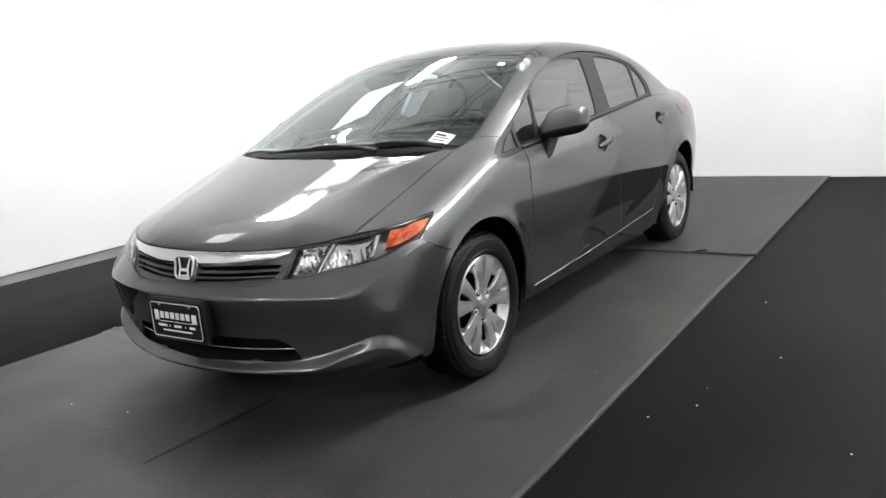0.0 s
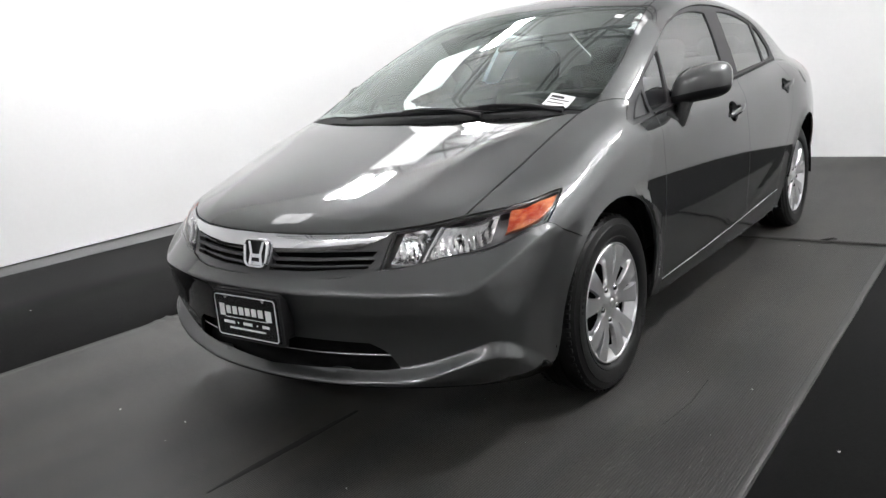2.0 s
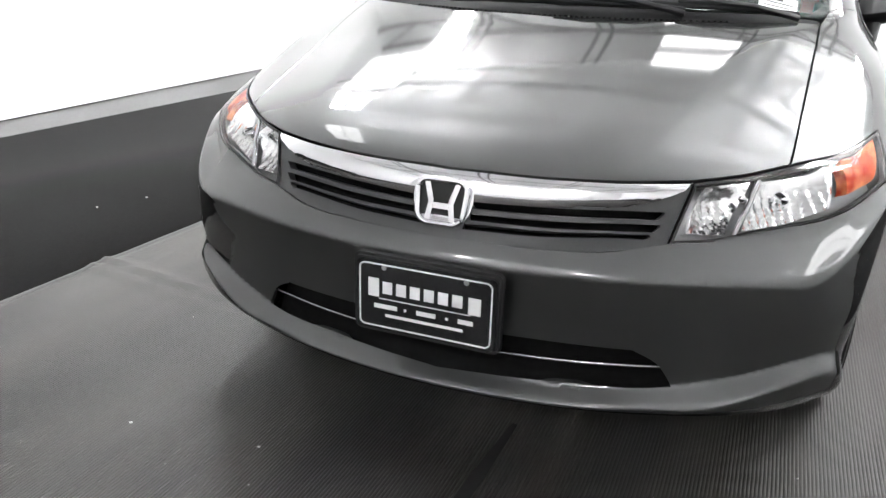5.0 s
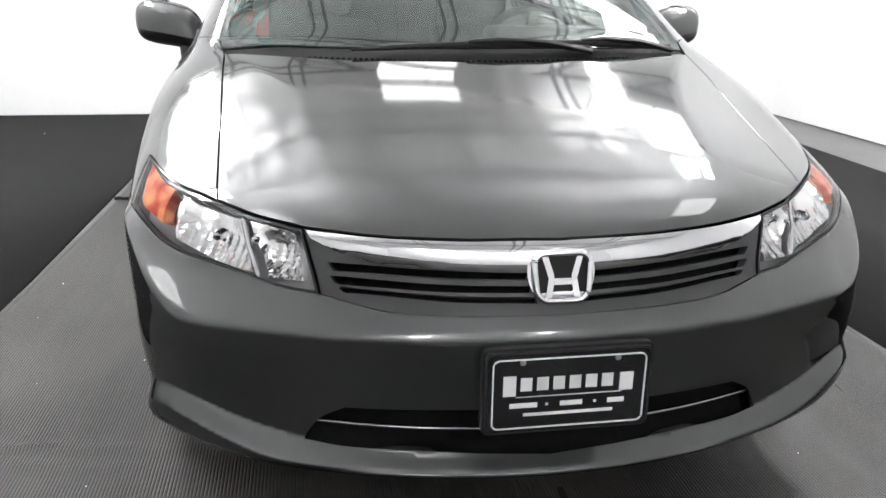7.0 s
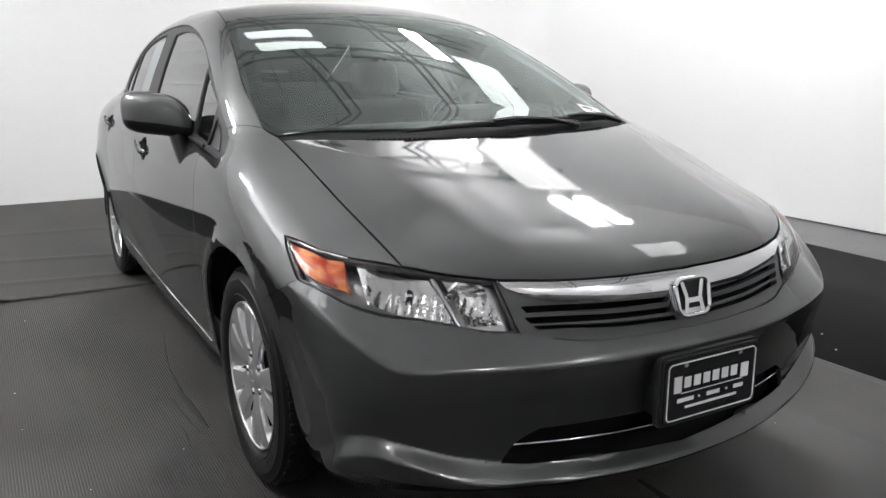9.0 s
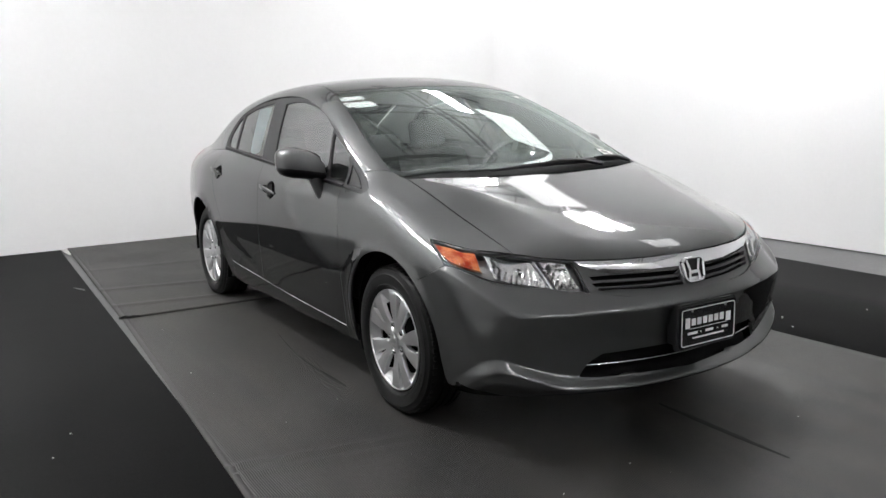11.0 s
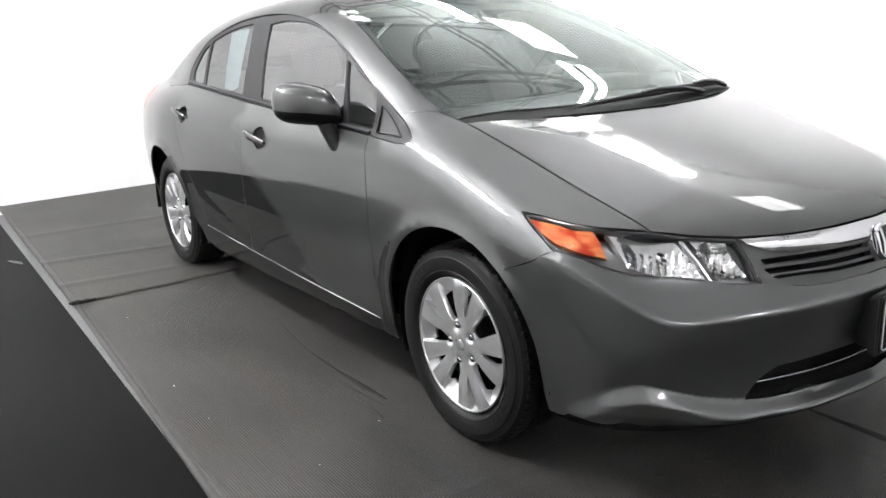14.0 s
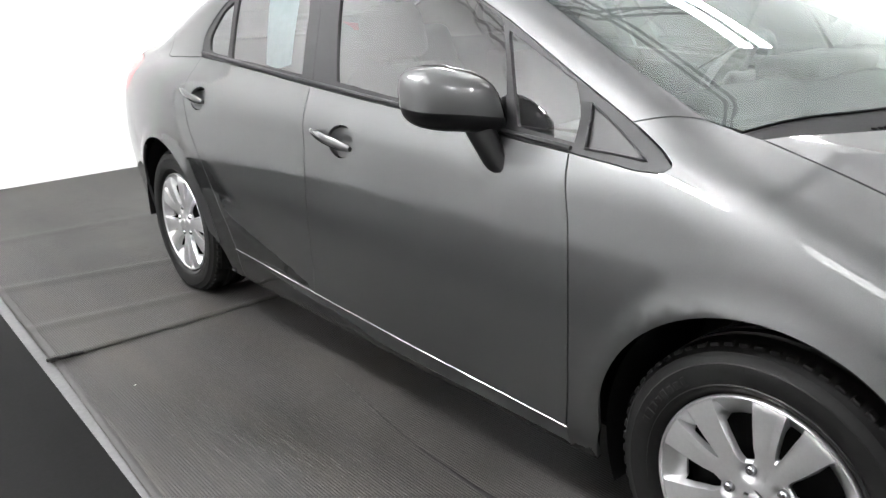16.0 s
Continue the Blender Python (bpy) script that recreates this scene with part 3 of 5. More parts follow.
def body_field(x, y, z):
    """Below zero inside the lower body (bonnet, wings, doors, bumpers, boot)."""
    ax = np.abs(x)
    flare = 0.0
    for cy, cz in ((0.0, 0.305), (2.67, 0.31)):
        r = np.hypot(y - cy, z - cz)
        flare = flare + 0.010 * np.exp(-((r - 0.372) / 0.035) ** 2) * step(0.2, 0.34, z)
    ridge = 0.33 + 0.24 * (y - 1.5)
    flare = flare + 0.005 * np.exp(-((z - ridge) / 0.034) ** 2) * step(1.2, 1.75, y) * (1 - step(2.05, 2.2, y))
    cheek = 0.365 - 0.6 * (y + 0.62) - z
    cheek = 0.5 * step(0.0, 0.06, cheek) + 0.5 * np.clip(cheek / 0.06, 0, 1)
    cheek = cheek * step(0.20, 0.25, z) * (1 - step(-0.47, -0.37, y))
    side = ax - plan_half(y) - side_tuck(z) - flare - 0.019 * cheek + 0.016 * step(0.34, 0.68, z) * (1 - step(-0.70, -0.42, y))
    fold = ax - bonnet_crease(y)
    fold = 0.5 * (fold + np.sqrt(fold * fold + 0.0001)) * (1 - step(0.1, 0.4, y))
    flat = step(0.1, 0.5, y)
    top = z - top_line(y) + top_drop(y) * (0.6 + 0.4 * flat) * (ax / 0.7) ** 2.2 + 0.18 * fold
    a = smax(side, top, 0.105 - 0.025 * (1 - step(0.2, 0.8, y)))
    lift = 0.14 * step(0.69, 0.90, ax) * step(0.42, 0.52, z) * (1 - step(0.66, 0.78, z))
    lip = lip_top(ax)
    low = lip_foot(ax)
    down = np.clip((lip + 0.006 - z) / np.maximum((1 - 0.45 * step(0.5, 0.68, ax)) * (lip + 0.006 - low), 0.02), 0, 1)
    ledge = 0.044 * (1 - 0.45 * step(0.64, 0.78, ax)) * (0.65 * down + 0.35 * down * down * (3 - 2 * down))
    under = low - 0.004 - z
    under = 0.5 * (under + np.sqrt(under * under + 0.00006))
    tuck = 1.5 * np.maximum(ax - 0.64, 0) ** 2 * step(0.30, 0.64, z)
    nose = nose_line(z - lift) + nose_bow(z) * ax**2 + tuck - ledge + 1.0 * under - y
    a = smax(a, nose, 0.085 - 0.035 * step(0.60, 0.70, z))
    a = a - 0.007 * np.exp(-np.sqrt((z - crease_line(ax)) ** 2 + 0.000016) / 0.020) * (1 - step(-0.46, -0.36, y)) * step(0.10, 0.45, ax)
    tail = y - tail_line(z) + 0.28 * ax**2
    a = smax(a, tail, 0.12)
    return smax(a, 0.178 - z, 0.04)


def cabin_field(x, y, z):
    """Below zero inside the cabin (screens, roof, side windows)."""
    ax = np.abs(x)
    side = (ax - glass_half(y) + 0.36 * (z - 0.95) + 0.30 * np.maximum(z - 0.95, 0) ** 2) * 0.9
    yw = y - 0.42 * ax**2
    screen = (z - 0.968 - 0.425 * yw + 0.05 * (yw - 0.5) ** 2 - 0.0125) * 0.91
    roof = z - roof_line(y) + 0.045 * (ax / 0.55) ** 2.2
    yr = y + 0.30 * ax**2
    back = (z - 1.345 + 0.46 * (yr - 2.6)) * 0.91
    a = smax(screen, roof, 0.06)
    a = smax(a, back, 0.10)
    return smax(smax(a, side, 0.075), 0.84 - z, 0.05)


def car_field(x, y, z):
    return -smax(-body_field(x, y, z), -cabin_field(x, y, z), 0.035)

from mathutils.geometry import delaunay_2d_cdt


def field_normal(p):
    e = 0.002
    x, y, z = p.T
    g = np.stack([car_field(x + e, y, z) - car_field(x - e, y, z),
                  car_field(x, y + e, z) - car_field(x, y - e, z),
                  car_field(x, y, z + e) - car_field(x, y, z - e)], 1)
    return g / np.maximum(np.linalg.norm(g, axis=1, keepdims=True), 1e-9)


def onto_body(p, d, reach=0.45):
    """Slides points along d, from outside, onto the body."""
    p = np.asarray(p, float)
    lo = np.full(len(p), -reach)
    hi = np.full(len(p), np.nan)
    for s in np.arange(-reach, reach + 0.001, 0.05):
        q = p + d * s
        inside = (car_field(*q.T) < 0) & np.isnan(hi)
        hi[inside] = s
        lo = np.where(np.isnan(hi), s, lo)
    hi = np.where(np.isnan(hi), 0, hi)
    lo = np.minimum(lo, hi)
    for _ in range(14):
        mid = (lo + hi) / 2
        ins = car_field(*(p + d * mid[:, None]).T) < 0
        hi = np.where(ins, mid, hi)
        lo = np.where(ins, lo, mid)
    return p + d * hi[:, None]


def snap(p):
    """Moves points that lie near the body onto it."""
    p = np.array(p, float)
    for _ in range(5):
        p = p - field_normal(p) * np.clip(car_field(*p.T), -0.05, 0.05)[:, None]
    return p


def spline(pts, spacing):
    """Points at even steps along a smooth line through pts."""
    p = np.array(pts, float)
    if len(p) == 2:
        n = max(2, int(np.linalg.norm(p[1] - p[0]) / spacing) + 1)
        return p[0] + (p[1] - p[0]) * np.linspace(0, 1, n)[:, None]
    s = np.concatenate([[0], np.cumsum(np.linalg.norm(np.diff(p, axis=0), axis=1))])
    n = max(3, int(s[-1] / spacing) + 1)
    q = np.linspace(0, s[-1], n)
    return np.stack([curve(list(zip(s, p[:, k])))(q) for k in range(3)], 1)


def inside_poly(q, poly):
    x, y = q[:, 0:1], q[:, 1:2]
    ax, ay = poly[:, 0], poly[:, 1]
    bx, by = np.roll(ax, -1), np.roll(ay, -1)
    cross = ((ay > y) != (by > y)) & (x < (bx - ax) * (y - ay) / (by - ay + 1e-12) + ax)
    return cross.sum(1) % 2 == 1


def edge_distance(q, poly):
    best = np.full(len(q), 9.0)
    for a, b in zip(poly, np.roll(poly, -1, axis=0)):
        ab = b - a
        t = np.clip(((q - a) @ ab) / (ab @ ab + 1e-12), 0, 1)
        best = np.minimum(best, np.linalg.norm(q - a - t[:, None] * ab, axis=1))
    return best


def shrink(poly, by):
    area = 0.5 * np.sum(poly[:, 0] * np.roll(poly[:, 1], -1) - np.roll(poly[:, 0], -1) * poly[:, 1])
    t = np.roll(poly, -1, axis=0) - np.roll(poly, 1, axis=0)
    t /= np.maximum(np.linalg.norm(t, axis=1, keepdims=True), 1e-9)
    n = np.stack([-t[:, 1], t[:, 0]], 1) * (1 if area > 0 else -1)
    return poly + n * by


def direction(*d):
    v = np.array(d, float)
    return v / np.linalg.norm(v)


D_TOP, D_SIDE, D_FRONT = direction(0, 0, -1), direction(-1, 0, 0), direction(0, 1, 0)
D_SHOULDER = direction(-0.75, 0, -0.66)
D_CORNER = direction(-0.66, 0.75, 0)
D_LAMP = direction(-0.62, 0.72, -0.3)
D_SCREEN = direction(0, 0.45, -0.9)
D_BACK = direction(0, -0.5, -0.87)
D_TAIL = direction(0, -1, 0)
D_TAILCORNER = direction(-0.7, -0.7, -0.1)


def patch(segs, d, res=0.03, gap=0.003, lift=0.0, flange=0.012, holes=(), relief=None, flatten=0.0, toward=None, hole_in=None):
    """A piece of the body inside an outline: lists of points joined end to end, each list a smooth line. Gives vertices, normals, triangles."""
    u = np.cross(d, (0, 0, 1)) if abs(d[2]) < 0.95 else np.array((1.0, 0, 0))
    u /= np.linalg.norm(u)
    w = np.cross(u, d)

    def outline(ss, by, step_len):
        line = snap(np.concatenate([spline(s, step_len)[:-1] for s in ss]))
        flat = np.stack([line @ u, line @ w], 1)
        keep = np.linalg.norm(flat - np.roll(flat, 1, axis=0), axis=1) > 1e-4
        flat = flat[keep]
        return shrink(flat, by), line[keep] @ d
    outer, deep = outline(segs, gap / 2, res * 0.5)
    loops = [outer] + [outline(h, -gap / 2 if hole_in is None else hole_in, res * 0.5)[0] for h in holes]
    base = float(deep.mean())
    lo, hi = outer.min(0), outer.max(0)
    gx, gy = np.meshgrid(np.arange(lo[0], hi[0], res), np.arange(lo[1], hi[1], res * 0.87))
    gx = gx + (np.arange(gx.shape[0]) % 2)[:, None] * res * 0.5
    grid = np.stack([gx.ravel(), gy.ravel()], 1)
    ok = inside_poly(grid, outer) & (edge_distance(grid, outer) > res * 0.45)
    for h in loops[1:]:
        ok &= ~inside_poly(grid, h) & (edge_distance(grid, h) > res * 0.45)
    grid = grid[ok]
    flat = np.concatenate(loops + [grid])
    edges, at = [], 0
    for lp in loops:
        edges += [(at + i, at + (i + 1) % len(lp)) for i in range(len(lp))]
        at += len(lp)
    got = delaunay_2d_cdt([Vector(p) for p in flat], edges, [], 1, 1e-6)
    flat = np.array([tuple(v) for v in got[0]])
    tris = np.array([tuple(f) for f in got[2]])
    mid = flat[tris].mean(1)
    for h in loops[1:]:
        keep = ~inside_poly(mid, h)
        tris, mid = tris[keep], mid[keep]
    used = np.unique(tris)
    back = np.full(len(flat), -1)
    back[used] = np.arange(len(used))
    flat, tris = flat[used], [tuple(t) for t in back[tris]]
    # depth of each point: from the nearest outline point, then slid onto the body
    src = np.stack([outer[:, 0], outer[:, 1]], 1)
    near = np.argmin(((flat[:, None, :] - src[None, ::3, :]) ** 2).sum(2), axis=1)
    depth = deep[::3][near]
    pts = flat[:, 0:1] * u + flat[:, 1:2] * w + depth[:, None] * d
    pts = onto_body(pts, d)
    nrm = field_normal(pts)
    off = np.full(len(pts), lift)
    if flatten:
        nrm = nrm * (1 - flatten) + (nrm.mean(0) if toward is None else toward) * flatten
        nrm /= np.linalg.norm(nrm, axis=1, keepdims=True)
    if relief is not None:
        off = off + relief(pts)
    out = pts + nrm * off[:, None]
    faces = []
    for a, b, c in tris:
        n = np.cross(out[b] - out[a], out[c] - out[a])
        faces.append((a, b, c) if n @ nrm[a] > 0 else (a, c, b))
    verts, normals = [out], [nrm]
    if flange:
        count = {}
        for f in faces:
            for i in range(3):
                e = (f[i], f[(i + 1) % 3])
                key = (min(e), max(e))
                count.setdefault(key, []).append(e)
        rim = [v[0] for v in count.values() if len(v) == 1]
        ids = sorted({i for e in rim for i in e})
        new_at = {i: len(out) + k for k, i in enumerate(ids)}
        low_at = {i: len(out) + len(ids) + k for k, i in enumerate(ids)}
        side = {i: np.zeros(3) for i in ids}
        for a, b in rim:
            n = np.cross(out[b] - out[a], nrm[a])
            n = n / max(np.linalg.norm(n), 1e-9)
            side[a] += n
            side[b] += n
            faces.append((new_at[b], new_at[a], low_at[a], low_at[b]))
        sn = np.array([(side[i] + nrm[i] * 0.6) / max(np.linalg.norm(side[i] + nrm[i] * 0.6), 1e-9) for i in ids])
        sm = np.array([side[i] / max(np.linalg.norm(side[i]), 1e-9) for i in ids])
        verts += [out[ids], out[ids] - nrm[ids] * flange]
        normals += [sn, sm]
    return np.concatenate(verts), np.concatenate(normals), faces


def skin(name, patches, mat, parent, label="", mirror=False, facets=False, own=False):
    """One part out of patches of the body; mirror: the same on the car's other side; facets: flat faces; own: shaded by its own relief."""
    vs, ns, fs, at = [], [], [], 0
    for v, n, f in patches:
        vs.append(v)
        ns.append(n)
        fs += [tuple(i + at for i in q) for q in f]
        at += len(v)
    v, n = np.concatenate(vs), np.concatenate(ns)
    if mirror:
        flip = np.array((-1, 1, 1))
        v, n = v * flip, n * flip
        fs = [q[::-1] for q in fs]
    me = bpy.data.meshes.new(name)
    me.from_pydata(v.tolist(), [], fs)
    if not facets:
        for p in me.polygons:
            p.use_smooth = True
        if not own:
            me.normals_split_custom_set_from_vertices(n.tolist())
    me.materials.append(mat)
    ob = new(name, me)
    ob.parent = parent
    if label:
        ob["label"] = label
    return ob


def both(name, patches, mat, parent, label="", other=None):
    """A left and a right part."""
    return skin(name, patches, mat, parent, label), skin(name, patches, mat, other or parent, label, True)


def flipx(pts):
    return [(-p[0],) + tuple(p[1:]) for p in pts]


def across(half):
    """Both halves of an outline that runs from the middle, round the left side, to the middle again."""
    return list(half) + [flipx(s)[::-1] for s in half[::-1]]


car = new("car")
tagged(car, "dark grey metallic four-door saloon parked on a rubber runner", "car")

# lines that neighbouring panels share (left side)
ARCH_F, ARCH_R, ARCH_RAD = (-0.022, 0.315), (2.655, 0.32), 0.366


def arch(c, a0, a1, x=0.87, r=ARCH_RAD, n=9):
    return [(x, c[0] + r * math.sin(radians(a)), c[1] + r * math.cos(radians(a))) for a in np.linspace(a0, a1, n)]


GRILLE_TOP = [(0, -0.822, 0.697), (0.2, -0.803, 0.696), (0.34, -0.764, 0.695), (0.466, -0.706, 0.697)]
GRILLE_SIDE = [(0.466, -0.706, 0.697), (0.452, -0.74, 0.64), (0.437, -0.766, 0.580)]
GRILLE_LOW = [(0.437, -0.766, 0.580), (0.33, -0.82, 0.565), (0.17, -0.858, 0.563), (0, -0.873, 0.563)]
LAMP_TOP = [(0.466, -0.706, 0.697), (0.559, -0.651, 0.713), (0.637, -0.582, 0.731), (0.738, -0.462, 0.751), (0.811, -0.290, 0.766)]
LAMP_TIP = [(0.811, -0.290, 0.766), (0.824, -0.345, 0.735), (0.822, -0.432, 0.678)]
LAMP_LOW = [(0.822, -0.432, 0.678), (0.74, -0.567, 0.634), (0.62, -0.657, 0.603), (0.506, -0.736, 0.584), (0.437, -0.766, 0.580)]
SEAM_BUMPER = [(0.822, -0.432, 0.678), (0.85, -0.35, 0.64), (0.868, -0.263, 0.603)]
HOOD_SIDE = [(0.637, -0.582, 0.731), (0.648, -0.38, 0.80), (0.657, -0.11, 0.88), (0.664, 0.125, 0.945)]
HOOD_REAR = [(0.664, 0.125, 0.945), (0.55, 0.055, 0.952), (0.35, -0.035, 0.955), (0, -0.085, 0.948)]
SCREEN_SIDE = [(0.664, 0.125, 0.945), (0.688, 0.23, 0.985), (0.665, 0.494, 1.106), (0.615, 0.76, 1.22), (0.565, 1.02, 1.315)]
SCREEN_TOP = [(0.565, 1.02, 1.315), (0.35, 1.0, 1.36), (0, 0.985, 1.375)]
DLO_TOP = [(0.770, 0.345, 0.980), (0.743, 0.515, 1.055), (0.693, 0.793, 1.178), (0.648, 1.06, 1.268), (0.625, 1.36, 1.322), (0.62, 1.70, 1.328),
           (0.64, 2.08, 1.275), (0.68, 2.34, 1.185), (0.74, 2.425, 1.085), (0.755, 2.40, 1.018)]
BELT = [(0.755, 2.40, 1.018), (0.775, 2.1, 1.005), (0.80, 1.52, 0.970), (0.808, 1.0, 0.938), (0.812, 0.47, 0.905)]
BELT_NOSE = [(0.812, 0.47, 0.905), (0.816, 0.36, 0.897), (0.818, 0.27, 0.892), (0.813, 0.232, 0.896), (0.806, 0.221, 0.908), (0.799, 0.236, 0.922), (0.782, 0.285, 0.950), (0.770, 0.345, 0.980)]
SEAM_F = [(0.812, 0.47, 0.905), (0.855, 0.430, 0.77), (0.871, 0.420, 0.62), (0.855, 0.435, 0.42), (0.83, 0.455, 0.265)]
SEAM_B = [(0.80, 1.52, 0.970), (0.868, 1.475, 0.77), (0.875, 1.475, 0.62), (0.855, 1.505, 0.42), (0.838, 1.53, 0.305)]
SEAM_R = [(0.755, 2.40, 1.018), (0.84, 2.385, 0.885), (0.868, 2.33, 0.78), (0.874, 2.21, 0.62), (0.862, 2.13, 0.47), (0.845, 2.085, 0.33)]
SILL = [(0.83, 0.455, 0.265), (0.832, 0.9, 0.277), (0.838, 1.53, 0.305), (0.845, 2.085, 0.33)]
ROOF_SIDE = [(0.565, 1.02, 1.315), (0.535, 1.25, 1.365), (0.525, 1.6, 1.382), (0.535, 2.0, 1.365), (0.555, 2.38, 1.30)]
BACK_TOP = [(0.555, 2.38, 1.30), (0.3, 2.44, 1.345), (0, 2.46, 1.352)]
BACK_SIDE = [(0.555, 2.38, 1.30), (0.60, 2.65, 1.21), (0.63, 2.88, 1.12)]
BACK_LOW = [(0.63, 2.88, 1.12), (0.35, 3.02, 1.12), (0, 3.06, 1.12)]
BOOT_SIDE = [(0.63, 2.88, 1.12), (0.645, 3.1, 1.085), (0.64, 3.38, 1.04)]
TAIL_IN = [(0.64, 3.38, 1.04), (0.64, 3.44, 0.9), (0.62, 3.47, 0.80)]
TAIL_LOW = [(0.62, 3.47, 0.80), (0.72, 3.38, 0.80), (0.775, 3.24, 0.83)]
TAIL_OUT = [(0.775, 3.24, 0.83), (0.745, 3.15, 0.92), (0.70, 3.17, 0.985)]
TAIL_TOP = [(0.70, 3.17, 0.985), (0.67, 3.28, 1.02), (0.64, 3.38, 1.04)]
SEAM_TAIL = [(0.775, 3.24, 0.83), (0.82, 3.14, 0.70), (0.856, 2.99, 0.52)]


def rev(s):
    return s[::-1]


# bonnet and roof
skin("bonnet", [patch(across([GRILLE_TOP, LAMP_TOP[:3], HOOD_SIDE, HOOD_REAR]), D_TOP, 0.02, 0.005)], M_PAINT, car)
skin("roof", [patch(across([rev(SCREEN_TOP), ROOF_SIDE, BACK_TOP]), D_TOP, 0.05, 0.002)], M_PAINT, car)

# wings
arch_f = arch(ARCH_F, -41, 93)
FENDER_LOW = [arch_f[-1], (0.842, 0.365, 0.24), (0.83, 0.375, 0.19)]
both("front_wing", [patch([LAMP_TOP[2:], LAMP_TIP, SEAM_BUMPER, arch_f, FENDER_LOW, [(0.83, 0.375, 0.19), (0.82, 0.455, 0.19)], [(0.82, 0.455, 0.19), (0.83, 0.455, 0.265)],
                           rev(SEAM_F), BELT_NOSE, [(0.770, 0.345, 0.980), (0.725, 0.285, 0.985), (0.688, 0.23, 0.985)],
                           [(0.688, 0.23, 0.985), (0.664, 0.125, 0.945)], rev(HOOD_SIDE)], D_SHOULDER, 0.025, 0.004)], M_PAINT, car)

# doors
def oval(y, z, ry, rz, tilt=0.0, n=12):
    a = [2 * math.pi * k / n for k in range(n + 1)]
    c, s = math.cos(tilt), math.sin(tilt)
    return [[(0.86, y + c * ry * math.cos(t) - s * rz * math.sin(t), z + s * ry * math.cos(t) + c * rz * math.sin(t)) for t in a]]


for nm, segs, hy, hz in (("front_door", [SEAM_F, SILL[:3], rev(SEAM_B), BELT[2:]], 1.285, 0.838), ("rear_door", [SEAM_B, SILL[2:], rev(SEAM_R), BELT[:3]], 2.255, 0.885)):
    cup = oval(hy, hz, 0.062, 0.047)
    doors = both(nm, [patch(segs, D_SIDE, 0.03, 0.004, holes=[cup])], M_PAINT, car)

    def bowl_in(p, hy=hy, hz=hz):
        return -0.030 * np.clip(1 - (((p[:, 1] - hy) / 0.062) ** 2 + ((p[:, 2] - hz) / 0.047) ** 2), 0, 1) ** 0.6
    hollow = patch(cup, D_SIDE, 0.008, 0.003, flange=0.0, relief=bowl_in)
    for s, door in ((1, doors[0]), (-1, doors[1])):
        skin("handle_cup", [hollow], M_PAINT, door, mirror=s < 0)
        mid = onto_body(np.array(spline([(0.86, hy + 0.135, hz + 0.016), (0.86, hy + 0.05, hz + 0.002), (0.86, hy - 0.055, hz - 0.016)], 0.012)), D_SIDE)
        n = len(mid)
        bm = bmesh.new()
        rings = []
        for i, p in enumerate(mid):
            t = i / (n - 1)
            h = 0.0155 * (1 - 0.55 * abs(2 * t - 1) ** 3)
            o = 0.004 + 0.016 * math.sin(math.pi * min(1, 0.12 + t * 0.95)) ** 0.6
            rings.append([bm.verts.new((s * (p[0] + o + 0.007 * math.cos(q)), p[1], p[2] + h * math.sin(q))) for q in [2 * math.pi * k / 12 for k in range(12)]])
        for i in range(n - 1):
            for k in range(12):
                bm.faces.new((rings[i][k], rings[i][(k + 1) % 12], rings[i + 1][(k + 1) % 12], rings[i + 1][k]))
        bm.faces.new(rings[0])
        bm.faces.new(rings[-1])
        bmesh.ops.recalc_face_normals(bm, faces=bm.faces)
        part("door_handle", bm, M_PAINT, door, smooth=50)

# rear quarter with the rear pillar, roof rail and windscreen pillar
arch_r = arch(ARCH_R, -84, 68)
both("rear_quarter", [patch([rev(SEAM_R), [(0.755, 2.40, 1.018), (0.75, 2.6, 1.02), (0.72, 2.85, 1.06), (0.63, 2.88, 1.12)], BOOT_SIDE, rev(TAIL_TOP), rev(TAIL_OUT), SEAM_TAIL,
                             rev(arch_r), [arch_r[0], (0.845, 2.20, 0.26), (0.82, 2.19, 0.19)], [(0.82, 2.19, 0.19), (0.82, 2.085, 0.19)],
                             [(0.82, 2.085, 0.19), (0.845, 2.085, 0.33)]], D_SHOULDER, 0.03, 0.003)], M_PAINT, car)
both("side_frame", [patch([[(0.770, 0.345, 0.980), (0.725, 0.285, 0.985), (0.688, 0.23, 0.985)], SCREEN_SIDE[1:], ROOF_SIDE, BACK_SIDE,
                           [(0.63, 2.88, 1.12), (0.72, 2.85, 1.06), (0.75, 2.6, 1.02), (0.755, 2.40, 1.018)], rev(DLO_TOP)], D_SHOULDER, 0.03, 0.002)], M_PAINT, car)

# sills below the doors
both("sill", [patch([[(0.82, 0.455, 0.19), (0.83, 0.455, 0.262)], [(p[0], p[1], p[2] - 0.004) for p in SILL], [(0.845, 2.085, 0.326), (0.82, 2.085, 0.19)],
                     [(0.82, 2.085, 0.19), (0.82, 0.455, 0.19)]], D_SIDE, 0.03, 0.002)], M_PAINT, car)
strip = [tuple(p) for p in spline([(p[0] + 0.004, p[1], p[2] - 0.002) for p in SILL], 0.05)]
for s in (1, -1):
    on = onto_body(np.array(strip), D_SIDE)
    part("sill_strip", tube([(s * (p[0] + 0.001), p[1], p[2]) for p in on], 0.0024, 6), M_CHROME, car, "thin bright strip along the sill", 60)

